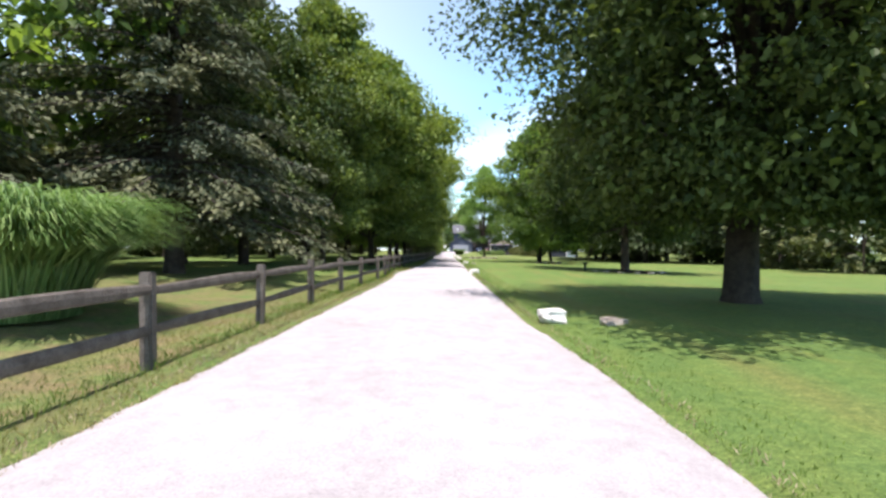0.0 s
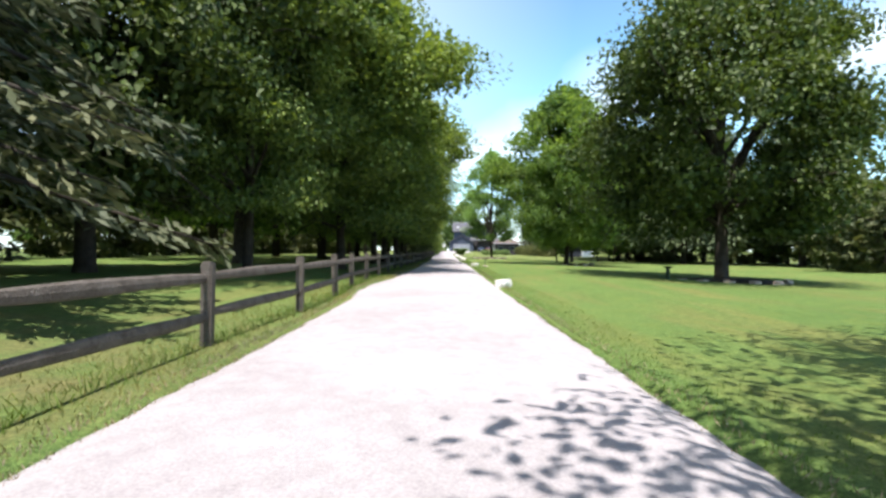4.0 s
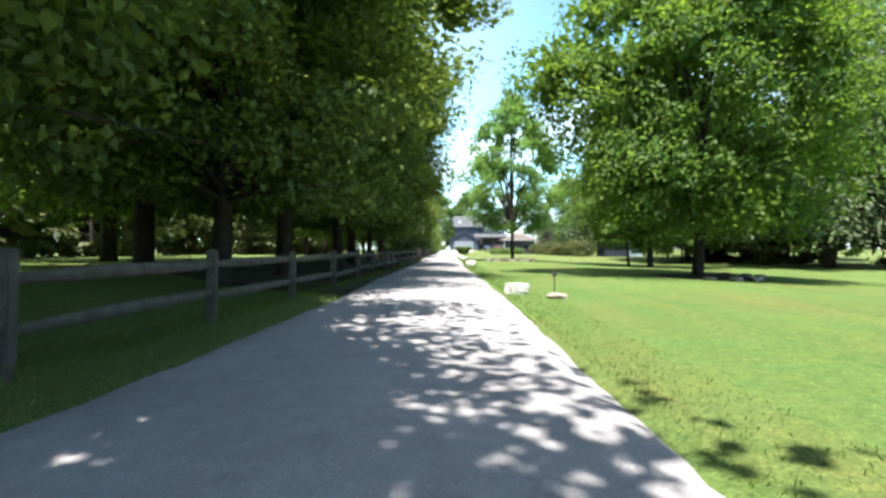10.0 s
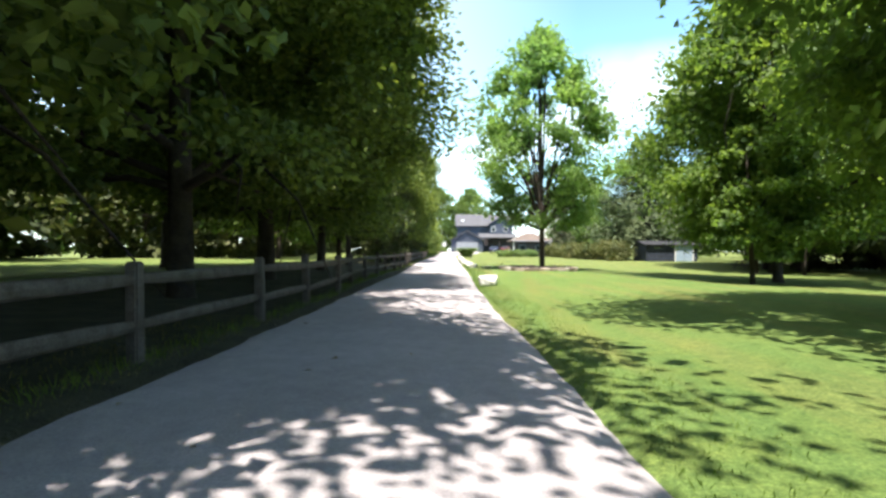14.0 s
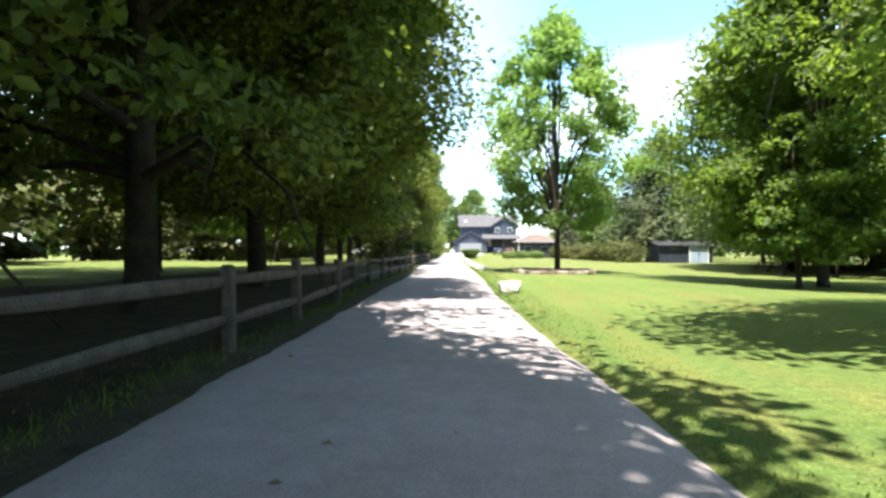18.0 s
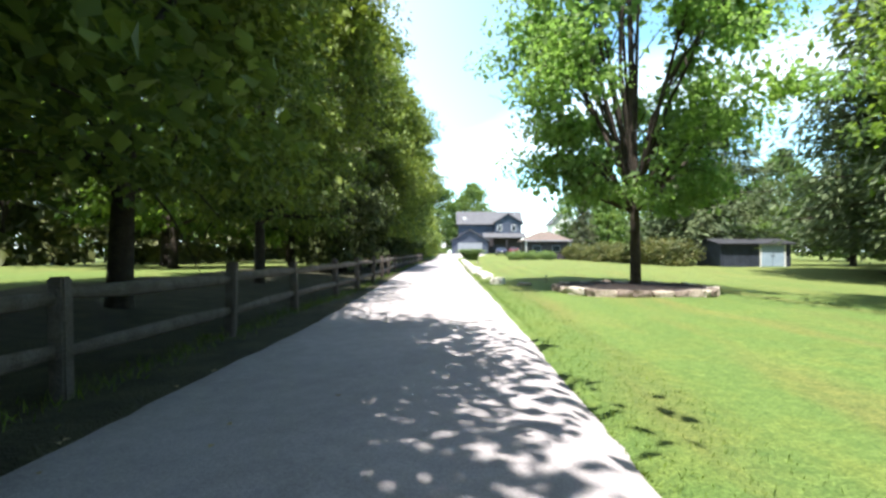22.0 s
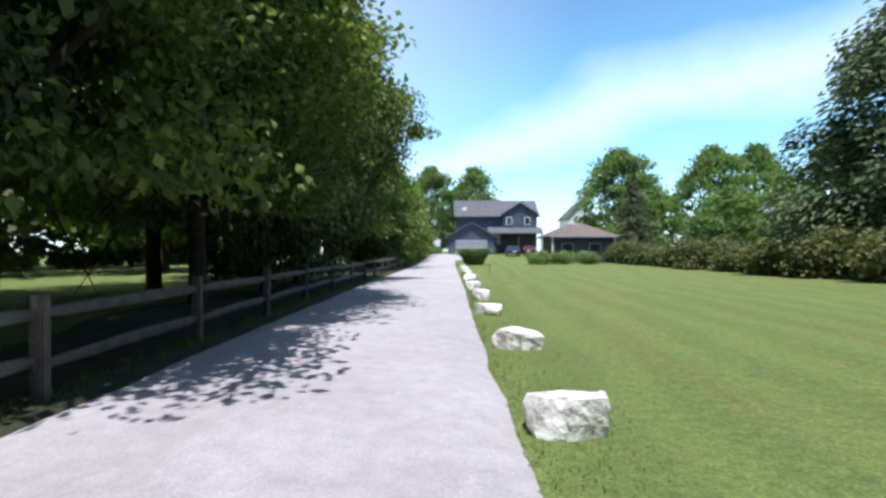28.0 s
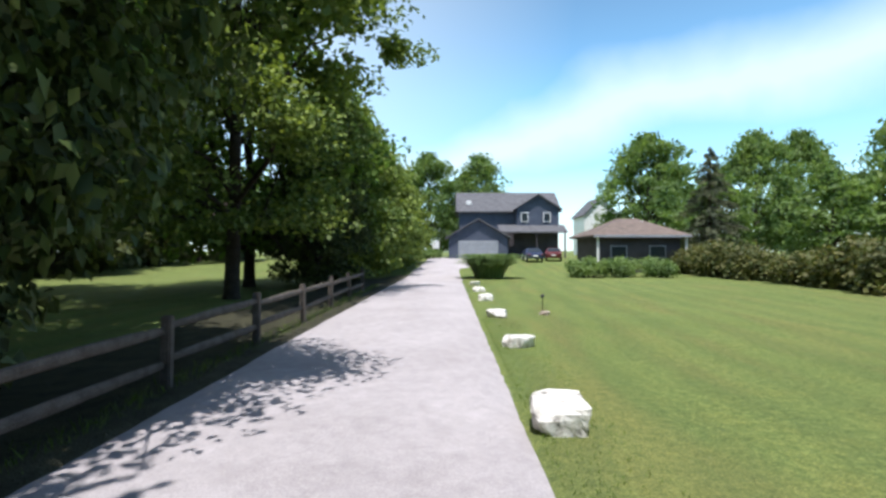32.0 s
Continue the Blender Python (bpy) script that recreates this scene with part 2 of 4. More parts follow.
M_GREENPAINT = plain("green paint", (0.012, 0.03, 0.016), (0.025, 0.055, 0.03), 4, 0.6, 0.1)
M_DOOR = plain("garage door paint", (0.24, 0.26, 0.29), (0.31, 0.33, 0.36), 2, 0.6, 0.1)


def ground_material():
    m, n, l, b = material("lawn", 0.9, 0.15)
    big, mid, fine = noise_node(n, l, 0.18, 4), noise_node(n, l, 1.7, 5), noise_node(n, l, 38, 4, 0.7)
    c = ramp_node(n, l, big.outputs["Fac"], (0.3, (0.104, 0.178, 0.052)), (0.7, (0.148, 0.22, 0.068))).outputs["Color"]
    d = ramp_node(n, l, mid.outputs["Fac"], (0.45, (1, 1, 1)), (0.75, (1.3, 1.05, 0.95))).outputs["Color"]
    c = mixed(n, l, c, d, 0.8, "MULTIPLY")
    ts, ms, ns = n.new("ShaderNodeTexCoord"), n.new("ShaderNodeMapping"), n.new("ShaderNodeTexNoise")
    ms.inputs["Scale"].default_value = (1.1, 0.16, 1)
    ns.inputs["Scale"].default_value, ns.inputs["Detail"].default_value = 1.0, 6
    l.new(ts.outputs["Object"], ms.inputs["Vector"])
    l.new(ms.outputs["Vector"], ns.inputs["Vector"])
    dry = ramp_node(n, l, ns.outputs["Fac"], (0.48, (0, 0, 0)), (0.72, (0.7, 0.7, 0.7))).outputs["Color"]
    # the lawn by the house is drier
    sp, far = n.new("ShaderNodeSeparateXYZ"), n.new("ShaderNodeMapRange")
    l.new(ts.outputs["Object"], sp.inputs[0])
    l.new(sp.outputs["Y"], far.inputs["Value"])
    far.inputs["From Min"].default_value, far.inputs["From Max"].default_value = 86, 108
    far.inputs["To Min"].default_value, far.inputs["To Max"].default_value = 0.0, 0.42
    c = mixed(n, l, c, (0.20, 0.185, 0.07), dry)
    c = mixed(n, l, c, (0.175, 0.185, 0.075), far.outputs["Result"])
    # worn dry ground by the fence where the drive begins
    west, south, worn = n.new("ShaderNodeMapRange"), n.new("ShaderNodeMapRange"), n.new("ShaderNodeMath")
    l.new(sp.outputs["X"], west.inputs["Value"])
    west.inputs["From Min"].default_value, west.inputs["From Max"].default_value = -2.2, -2.9
    l.new(sp.outputs["Y"], south.inputs["Value"])
    south.inputs["From Min"].default_value, south.inputs["From Max"].default_value = 40, 24
    worn.operation = "MULTIPLY"
    l.new(west.outputs["Result"], worn.inputs[0])
    l.new(south.outputs["Result"], worn.inputs[1])
    bare = ramp_node(n, l, mid.outputs["Fac"], (0.34, (0.05, 0.05, 0.05)), (0.6, (0.85, 0.85, 0.85))).outputs["Color"]
    c = mixed(n, l, c, (0.225, 0.17, 0.105), mixed(n, l, bare, worn.outputs[0], 1.0, "MULTIPLY"))
    f = ramp_node(n, l, fine.outputs["Fac"], (0.3, (0.45, 0.5, 0.48)), (0.7, (1.4, 1.38, 1.3))).outputs["Color"]
    c = mixed(n, l, c, f, 1.0, "MULTIPLY")
    # tufts and clippings
    tuft = noise_node(n, l, 9, 5, 0.7)
    c = mixed(n, l, c, ramp_node(n, l, tuft.outputs["Fac"], (0.32, (0.68, 0.74, 0.72)), (0.68, (1.28, 1.2, 1.15))).outputs["Color"], 1.0, "MULTIPLY")
    # mowing stripes
    tc, mp, wv = n.new("ShaderNodeTexCoord"), n.new("ShaderNodeMapping"), n.new("ShaderNodeTexWave")
    mp.inputs["Rotation"].default_value = (0, 0, radians(3))
    wv.inputs["Scale"].default_value, wv.inputs["Distortion"].default_value, wv.inputs["Detail"].default_value = 0.25, 4.0, 5
    l.new(tc.outputs["Object"], mp.inputs["Vector"])
    l.new(mp.outputs["Vector"], wv.inputs["Vector"])
    s = ramp_node(n, l, wv.outputs["Fac"], (0.2, (0.925, 0.93, 0.925)), (0.8, (1.06, 1.04, 1.0))).outputs["Color"]
    mown = n.new("ShaderNodeMapRange")
    l.new(sp.outputs["Y"], mown.inputs["Value"])
    mown.inputs["From Min"].default_value, mown.inputs["From Max"].default_value = 84, 104
    mown.inputs["To Min"].default_value, mown.inputs["To Max"].default_value = 0.4, 1.0
    c = mixed(n, l, c, s, mown.outputs["Result"], "MULTIPLY")
    l.new(c, b.inputs["Base Color"])
    bumped(n, l, b, fine.outputs["Fac"], 0.8, 0.04)
    return m


def gravel_material():
    m, n, l, b = material("pale gravel", 0.9, 0.2)
    big, mid, fine = noise_node(n, l, 0.5, 4), noise_node(n, l, 5, 5, 0.7), noise_node(n, l, 55, 4, 0.75)
    c = ramp_node(n, l, big.outputs["Fac"], (0.3, (0.405, 0.376, 0.39)), (0.7, (0.492, 0.462, 0.482))).outputs["Color"]
    d = ramp_node(n, l, mid.outputs["Fac"], (0.3, (0.86, 0.85, 0.85)), (0.7, (1.08, 1.07, 1.07))).outputs["Color"]
    f = ramp_node(n, l, fine.outputs["Fac"], (0.3, (0.72, 0.72, 0.73)), (0.72, (1.15, 1.15, 1.15))).outputs["Color"]
    c = mixed(n, l, mixed(n, l, c, d, 1.0, "MULTIPLY"), f, 1.0, "MULTIPLY")
    l.new(c, b.inputs["Base Color"])
    bumped(n, l, b, fine.outputs["Fac"], 0.6, 0.03)
    return m


def rock_material():
    """White limestone with grey weathering and dark crevices."""
    m, n, l, b = material("white limestone", 0.85, 0.25)
    broad, vein, fine = noise_node(n, l, 3, 5), noise_node(n, l, 5.5, 6, 0.65), noise_node(n, l, 30, 4, 0.7)
    c = ramp_node(n, l, broad.outputs["Fac"], (0.3, (0.62, 0.60, 0.57)), (0.7, (0.85, 0.84, 0.82))).outputs["Color"]
    dirt = ramp_node(n, l, vein.outputs["Fac"], (0.33, (0.24, 0.23, 0.22)), (0.42, (0.82, 0.81, 0.8)), (0.5, (1, 1, 1))).outputs["Color"]
    grain = ramp_node(n, l, fine.outputs["Fac"], (0.3, (0.76, 0.75, 0.74)), (0.7, (1.1, 1.1, 1.1))).outputs["Color"]
    l.new(mixed(n, l, mixed(n, l, c, dirt, 1.0, "MULTIPLY"), grain, 1.0, "MULTIPLY"), b.inputs["Base Color"])
    bumped(n, l, b, vein.outputs["Fac"], 0.8, 0.06)
    return m


M_LAWN, M_GRAVEL, M_ROCK = ground_material(), gravel_material(), rock_material()


# ---- building helpers ----
def linked(name, verts, faces, mat, parent=None, smooth=False):
    me = bpy.data.meshes.new(name)
    me.from_pydata([tuple(v) for v in verts], [], [tuple(f) for f in faces])
    if smooth:
        me.polygons.foreach_set("use_smooth", [True] * len(me.polygons))
    me.materials.append(mat)
    ob = new(name, me)
    ob.parent = parent
    return ob


def part(name, bm, mat, parent, label=""):
    me = bpy.data.meshes.new(name)
    bm.to_mesh(me)
    bm.free()
    me.materials.append(mat)
    ob = new(name, me)
    ob.parent = parent
    if label:
        ob["label"] = label
    return ob


def shared(name, me, parent, m):
    """One more object on a mesh that is there."""
    ob = new(name, me)
    ob.parent = parent
    ob.matrix_basis = m
    return ob


def block(sx, sy, sz, bevel=0.01, at=(0, 0, 0), segments=1):
    bm = bmesh.new()
    bmesh.ops.create_cube(bm, size=1.0, matrix=Matrix.Translation(at) @ Matrix.Diagonal((sx, sy, sz, 1)))
    if bevel:
        bmesh.ops.bevel(bm, geom=list(bm.edges), offset=bevel, segments=segments, affect="EDGES")
    return bm


def thing(name, m, label, category, group="", kind=""):
    ob = new(name)
    ob.matrix_basis = m
    return tagged(ob, label, category, group, kind)


def smoothstep(a, b, x):
    k = np.clip((np.asarray(x, float) - a) / (b - a), 0, 1)
    return k * k * (3 - 2 * k)


def land(x, y):
    """Height of the land: a low bank behind the fence, a lawn that falls away from the drive, a rise towards the house."""
    bank = 0.42 * smoothstep(-3.6, -10, x) * (1 - smoothstep(100, 122, y))
    rise = 0.8 * smoothstep(150, 182, y)
    fall = -0.03 * np.clip(np.asarray(x, float) - 6, 0, 14) * smoothstep(32, 48, y) * (1 - smoothstep(104, 114, y))
    return bank + rise + fall


def tubes(paths, sides=7):
    """Tapered tubes along paths of (point, radius)."""
    verts, faces = [], []
    for path in paths:
        base = len(verts)
        for k, (q, r) in enumerate(path):
            q = Vector(q)
            a = Vector(path[max(k - 1, 0)][0])
            c = Vector(path[min(k + 1, len(path) - 1)][0])
            d = (c - a).normalized()
            u = d.cross(Vector((0.31, 0.95, 0.05))).normalized()
            w = d.cross(u)
            for s in range(sides):
                g = 2 * math.pi * s / sides
                verts.append(q + (u * math.cos(g) + w * math.sin(g)) * r)
        for k in range(len(path) - 1):
            for s in range(sides):
                i, j = base + k * sides + s, base + k * sides + (s + 1) % sides
                faces.append((i, j, j + sides, i + sides))
        faces.append(tuple(base + (len(path) - 1) * sides + s for s in range(sides)))
    return verts, faces


def cards(name, mid, long_way, face_way, length, width, mat, parent, fold=0.18):
    """Many leaves in one mesh: each a folded lozenge of two triangles."""
    n = len(mid)
    a = long_way / np.maximum(np.linalg.norm(long_way, axis=1, keepdims=True), 1e-6)
    b = np.cross(face_way, a)
    b /= np.maximum(np.linalg.norm(b, axis=1, keepdims=True), 1e-6)
    c = np.cross(a, b)
    L, W = np.reshape(length, (-1, 1)) * np.ones((n, 1)), np.reshape(width, (-1, 1)) * np.ones((n, 1))
    v = np.empty((n, 4, 3))
    v[:, 0], v[:, 2] = mid - a * L / 2, mid + a * L / 2
    v[:, 1] = mid + b * W / 2 + c * W * fold
    v[:, 3] = mid - b * W / 2 + c * W * fold
    me = bpy.data.meshes.new(name)
    me.vertices.add(4 * n)
    me.vertices.foreach_set("co", v.ravel())
    i = 4 * np.arange(n)[:, None]
    tri = np.concatenate([i + [0, 1, 2], i + [0, 2, 3]], 1).reshape(-1)
    me.loops.add(6 * n)
    me.loops.foreach_set("vertex_index", tri.astype(np.int32))
    me.polygons.add(2 * n)
    me.polygons.foreach_set("loop_start", (3 * np.arange(2 * n)).astype(np.int32))
    me.update(calc_edges=True)
    me.validate()
    me.materials.append(mat)
    ob = new(name, me)
    ob.parent = parent
    return ob


def broadleaf(rng, height, radius, base, trunk_r, leaves, leaf, mat, bark, clumps=150, top_bias=0.0, inside=0.2, spray=1.0, reach=0.0, limbs=22, skirt=0.75,
              upright=0.0, shell=0.55, label="", name="tree", squash=1.0, roof=1.0):
    """A tapered trunk with forking limbs and a crown of leaf clumps with gaps between them."""
    tree = thing(name, Matrix(), label, "tree")
    tall = height - base
    # clump centres within an uneven egg
    u = rng.random(clumps)
    hgt = u ** (1 - top_bias)
    prof = np.sin(np.pi * np.clip(hgt * 0.86 + 0.14, 0, 1)) ** skirt
    ang = rng.random(clumps) * 2 * np.pi
    lump = 1 + 0.16 * np.sin(3 * ang + 5 * hgt) + 0.12 * np.sin(5 * ang - 9 * hgt + 1.3)
    rad = 0.95 * radius * prof * lump * (shell + (1 - shell) * rng.random(clumps) ** 0.6)
    cen = np.stack([rad * np.cos(ang), rad * np.sin(ang) * squash, base + tall * hgt], 1)
    cen[:, 2] += rng.normal(0, 0.25, clumps) - 0.06 * rad
    cen[:, 0] += reach * np.clip(0.45 + hgt, 0, 1)
    # wood
    paths = []
    lean = rng.normal(0, 0.12, 2)
    spine = [(0, 0, -0.3), (0, 0, 0.25), (lean[0] * 0.4, lean[1] * 0.4, base * 0.6 + 0.4), (lean[0] + reach * 0.2, lean[1], base + tall * 0.3),
             (lean[0] * 1.6 + reach * 0.5, lean[1] * 1.6, base + tall * 0.62), (lean[0] * 2 + reach * 0.8, lean[1] * 2, base + tall * 0.9)]
    spr = [trunk_r * 1.7, trunk_r * 1.15, trunk_r, trunk_r * 0.72, trunk_r * 0.4, trunk_r * 0.08]
    paths.append(list(zip(spine, spr)))
    sz = np.array([q[2] for q in spine])
    for k in rng.choice(clumps, limbs, replace=False):
        tip = Vector(cen[k])
        z0 = base * 0.75 + max(0.0, (tip.z - base)) * (0.25 + 0.25 * rng.random()) * (1 - upright) + 0.2
        z0 = min(z0, tip.z - 0.2) if tip.z > base else base * 0.9
        r0 = float(np.interp(z0, sz, spr)) * 0.55
        root = Vector((float(np.interp(z0, sz, [q[0] for q in spine])), float(np.interp(z0, sz, [q[1] for q in spine])), z0))
        m1 = root.lerp(tip, 0.35) + Vector((0, 0, 0.08 * (tip - root).length)) + Vector(rng.normal(0, 0.12, 3))
        m2 = root.lerp(tip, 0.7) + Vector((0, 0, 0.08 * (tip - root).length)) + Vector(rng.normal(0, 0.15, 3))
        paths.append([(root, r0), (m1, r0 * 0.7), (m2, r0 * 0.42), (tip, r0 * 0.12)])
        for _ in range(2):
            t2 = m2 + Vector(rng.normal(0, radius * 0.2, 3))
            paths.append([(m1.lerp(m2, 0.5), r0 * 0.4), (m2.lerp(t2, 0.5) + Vector((0, 0, 0.1)), r0 * 0.22), (t2, r0 * 0.06)])
    v, f = tubes(paths)
    linked("trunk", v, f, bark, tree, smooth=True)
    # leaves
    which = rng.integers(0, clumps, leaves)
    size = radius * (0.11 + 0.12 * rng.random(clumps))
    offs = rng.normal(0, 1, (leaves, 3))
    offs /= np.linalg.norm(offs, axis=1, keepdims=True)
    offs *= (rng.random((leaves, 1)) ** 0.45) * size[which][:, None] * [1.35, 1.35, 0.68]
    mid = cen[which] + offs
    mid[:, 2] = np.maximum(mid[:, 2], base * 0.55 + 0.15)
    out = mid - [reach, 0, base + tall * 0.35]
    out /= np.linalg.norm(out, axis=1, keepdims=True)
    face = out * 0.2 + [0, 0, 0.9] + rng.normal(0, 0.4, (leaves, 3))
    long_way = rng.normal(0, 1, (leaves, 3)) + out * 0.8 - [0, 0, 0.5]
    ln = leaf * (0.65 + 0.7 * rng.random(leaves))
    # the inner leaves, in larger sprays that close the crown
    k = int(leaves * inside)
    core = rng.integers(0, clumps, k)
    inner = (cen[core] - [reach, 0, 0]) * np.array([0.86, 0.86, 1.0]) + [reach, 0, 0] + rng.normal(0, 0.42, (k, 3)) * size[core][:, None]
    inner[:, 2] = np.maximum(inner[:, 2], base * 0.8 + 0.2)
    mid = np.concatenate([mid, inner])
    long_way = np.concatenate([long_way, rng.normal(0, 1, (k, 3))])
    face = np.concatenate([face, rng.normal(0, 1, (k, 3)) + [0, 0, 0.6]])
    ln = np.concatenate([ln, spray * leaf * (1.2 + 0.8 * rng.random(k)) * np.where(inner[:, 2] > base + 0.4 * tall, roof, 1.0)])
    cards("crown", mid, long_way, face, ln * 1.06, ln * 0.68, mat, tree, 0.24)
    return tree


def conifer(rng, height, radius, base, trunk_r, mat, bark, boughs=120, per=170, droop=0.35, needle=0.3, label="", name="tree", power=0.8, wide=0.3, fluff=0.12):
    """A straight trunk with tiers of drooping boughs set with needle sprays."""
    tree = thing(name, Matrix(), label, "tree")
    paths = [[((0, 0, -0.3), trunk_r * 1.4), ((0, 0, 0.4), trunk_r * 1.05), ((0, 0, height * 0.5), trunk_r * 0.6), ((0, 0, height * 0.97), 0.02)]]
    mids, longs = [], []
    for k in range(boughs):
        h = (k + rng.random()) / boughs
        z = base + (height - base) * h
        reach = radius * (1 - h) ** power * (0.72 + 0.4 * rng.random()) + 0.25
        a = rng.random() * 2 * math.pi
        d = np.array([math.cos(a), math.sin(a), 0.0])
        s = np.linspace(0, 1, 5)
        line = d[None] * (s * reach)[:, None] + np.array([0, 0, z])[None]
        line[:, 2] += reach * (0.10 * s - droop * s ** 2 + 0.16 * np.maximum(s - 0.75, 0))
        line[:, 2] = np.maximum(line[:, 2], 0.5)
        r0 = 0.02 + 0.012 * reach
        paths.append([(tuple(line[i]), r0 * (1 - 0.22 * i)) for i in range(5)])
        m = int(per * (0.35 + reach / radius))
        q = 0.12 + 0.88 * rng.random(m) ** 0.75
        pos = np.stack([np.interp(q, s, line[:, c]) for c in range(3)], 1)
        side = np.array([-d[1], d[0], 0.0])
        across = rng.normal(0, 1, m) * wide * reach * 0.42 * (1.15 - q)
        pos = pos + side[None] * across[:, None]
        pos[:, 2] += -0.16 * np.abs(across) - rng.normal(0.08, fluff, m)
        mids.append(pos)
        longs.append(d[None] * 0.7 + side[None] * np.sign(across)[:, None] * 0.6 + rng.normal(0, 0.3, (m, 3)) - [0, 0, 0.45])
    v, f = tubes(paths, 5)
    linked("trunk", v, f, bark, tree, smooth=True)
    mid, lw = np.concatenate(mids), np.concatenate(longs)
    n = len(mid)
    cards("crown", mid, lw, np.array([0, 0, 1.0]) + rng.normal(0, 0.4, (n, 3)), needle * (0.7 + 0.6 * rng.random(n)), needle * 0.34, mat, tree, 0.1)
    return tree


def shrub(rng, name, label, w, d, h, leaves, leaf, mat, group="", category="shrub", lumps=26):
    """A dense low bush of leaf clumps on short stems."""
    ob = thing(name, Matrix(), label, category, group)
    cen = np.stack([(rng.random(lumps) - 0.5) * w, (rng.random(lumps) - 0.5) * d, h * (0.25 + 0.55 * rng.random(lumps))], 1)
    keep = 1 - 0.25 * ((cen[:, 0] / w * 2) ** 2 + (cen[:, 1] / d * 2) ** 2)
    cen[:, 2] *= np.clip(keep, 0.5, 1)
    v, f = tubes([[((c[0] * 0.3, c[1] * 0.3, -0.1), 0.03), ((c[0] * 0.6, c[1] * 0.6, c[2] * 0.5), 0.02), (tuple(c), 0.008)] for c in cen], 5)
    linked("stems", v, f, M_BARK, ob)
    which = rng.integers(0, lumps, leaves)
    offs = rng.normal(0, 1, (leaves, 3))
    offs /= np.linalg.norm(offs, axis=1, keepdims=True)
    offs *= (rng.random((leaves, 1)) ** 0.4) * h * 0.3 * (0.8 + 0.5 * rng.random((leaves, 1)))
    mid = cen[which] + offs
    mid[:, 2] = np.abs(mid[:, 2]) + 0.02
    face = offs / np.linalg.norm(offs, axis=1, keepdims=True) * 0.6 + [0, 0, 0.5] + rng.normal(0, 0.4, (leaves, 3))
    ln = leaf * (0.6 + 0.8 * rng.random(leaves))
    cards("foliage", mid, rng.normal(0, 1, (leaves, 3)), face, ln, ln * 0.8, mat, ob)
    return ob


def reeds(rng, name, label, radius, height, blades, mat, width=0.022):
    """A fountain of long arching blades."""
    ob = thing(name, Matrix(), label, "ornamental grass")
    verts, faces = [], []
    for _ in range(blades):
        a, r0 = rng.random() * 2 * math.pi, radius * 0.5 * rng.random() ** 0.5
        a2 = a + rng.normal(0, 0.5)
        reach, hh = radius * (0.25 + 0.8 * rng.random()), height * (0.6 + 0.42 * rng.random())
        d, side = np.array([math.cos(a2), math.sin(a2), 0]), np.array([-math.sin(a2), math.cos(a2), 0])
        root = np.array([math.cos(a) * r0, math.sin(a) * r0, 0])
        base = len(verts)
        for s, wd in ((0, 0.8), (0.35, 1.0), (0.65, 0.9), (0.88, 0.6), (1.0, 0.1)):
            q = root + d * reach * s ** 1.35 + np.array([0, 0, hh * (1.62 * s - 0.95 * s ** 2.6)])
            w = width * (0.7 + 0.6 * rng.random()) * wd
            verts += [q - side * w, q + side * w]
        for k in range(4):
            i = base + 2 * k
            faces.append((i, i + 1, i + 3, i + 2))
    linked("blades", verts, faces, mat, ob)
    return ob

# ---- ground and road ----
def sheet(name, xs, ys, mat, height, label):
    gx, gy = np.meshgrid(xs, ys)
    z = height(gx, gy)
    v = np.stack([gx, gy, z], -1).reshape(-1, 3)
    nx, ny = len(xs), len(ys)
    i = np.arange(ny - 1)[:, None] * nx + np.arange(nx - 1)[None]
    f = np.stack([i, i + 1, i + nx + 1, i + nx], -1).reshape(-1, 4)
    ob = linked(name, v.tolist(), f.tolist(), mat, smooth=True)
    return tagged(ob, label, name, kind="structure")


def road_right(y):
    return np.interp(y, (0, 18, 22, 24, 30, 36, 48, 60, 67, 74, 81, 86, 92, 106, 112, 118, 150), (1.75, 1.75, 1.65, 1.46, 1.42, 1.35, 1.32, 1.35, 1.33, 1.13, 1.08, 1.18, 1.17, 1.10, 1.08, 1.18, 1.2))


def road_left(y):
    return np.interp(y, (0, 24, 34, 38, 41, 43.5, 46, 50, 54, 60, 66, 74, 82, 86, 94, 104, 110, 120, 126, 150), (-2.35, -2.4, -2.38, -2.45, -2.72, -2.72, -2.4, -2.4, -2.25, -2.12, -2.3, -2.25, -2.3, -2.18, -2.4, -2.72, -2.88, -2.93, -2.9, -2.6))


def fence_x(y):
    return np.interp(y, (0, 20, 24, 32, 36, 39, 42, 48, 54, 60, 65, 71, 76, 79, 87, 90, 93, 105, 111, 114, 124, 150), (-2.9, -2.9, -3.0, -2.98, -2.84, -2.88, -3.12, -3.18, -3.1, -2.95, -2.72, -2.56, -2.5, -2.8, -2.85, -2.72, -2.62, -2.98, -3.1, -3.2, -3.2, -3.3))


def lawn_height(x, y):
    wave = 0.02 * np.sin(x * 1.3 + y * 0.7) + 0.015 * np.sin(x * 0.6 - y * 1.9)
    under = (x > road_left(y) - 0.05) & (x < road_right(y) + 0.05) & (y < 160)
    return land(x, y) + np.where(under, -0.06, 0.0 + wave * smoothstep(2.2, 4, np.abs(x)))


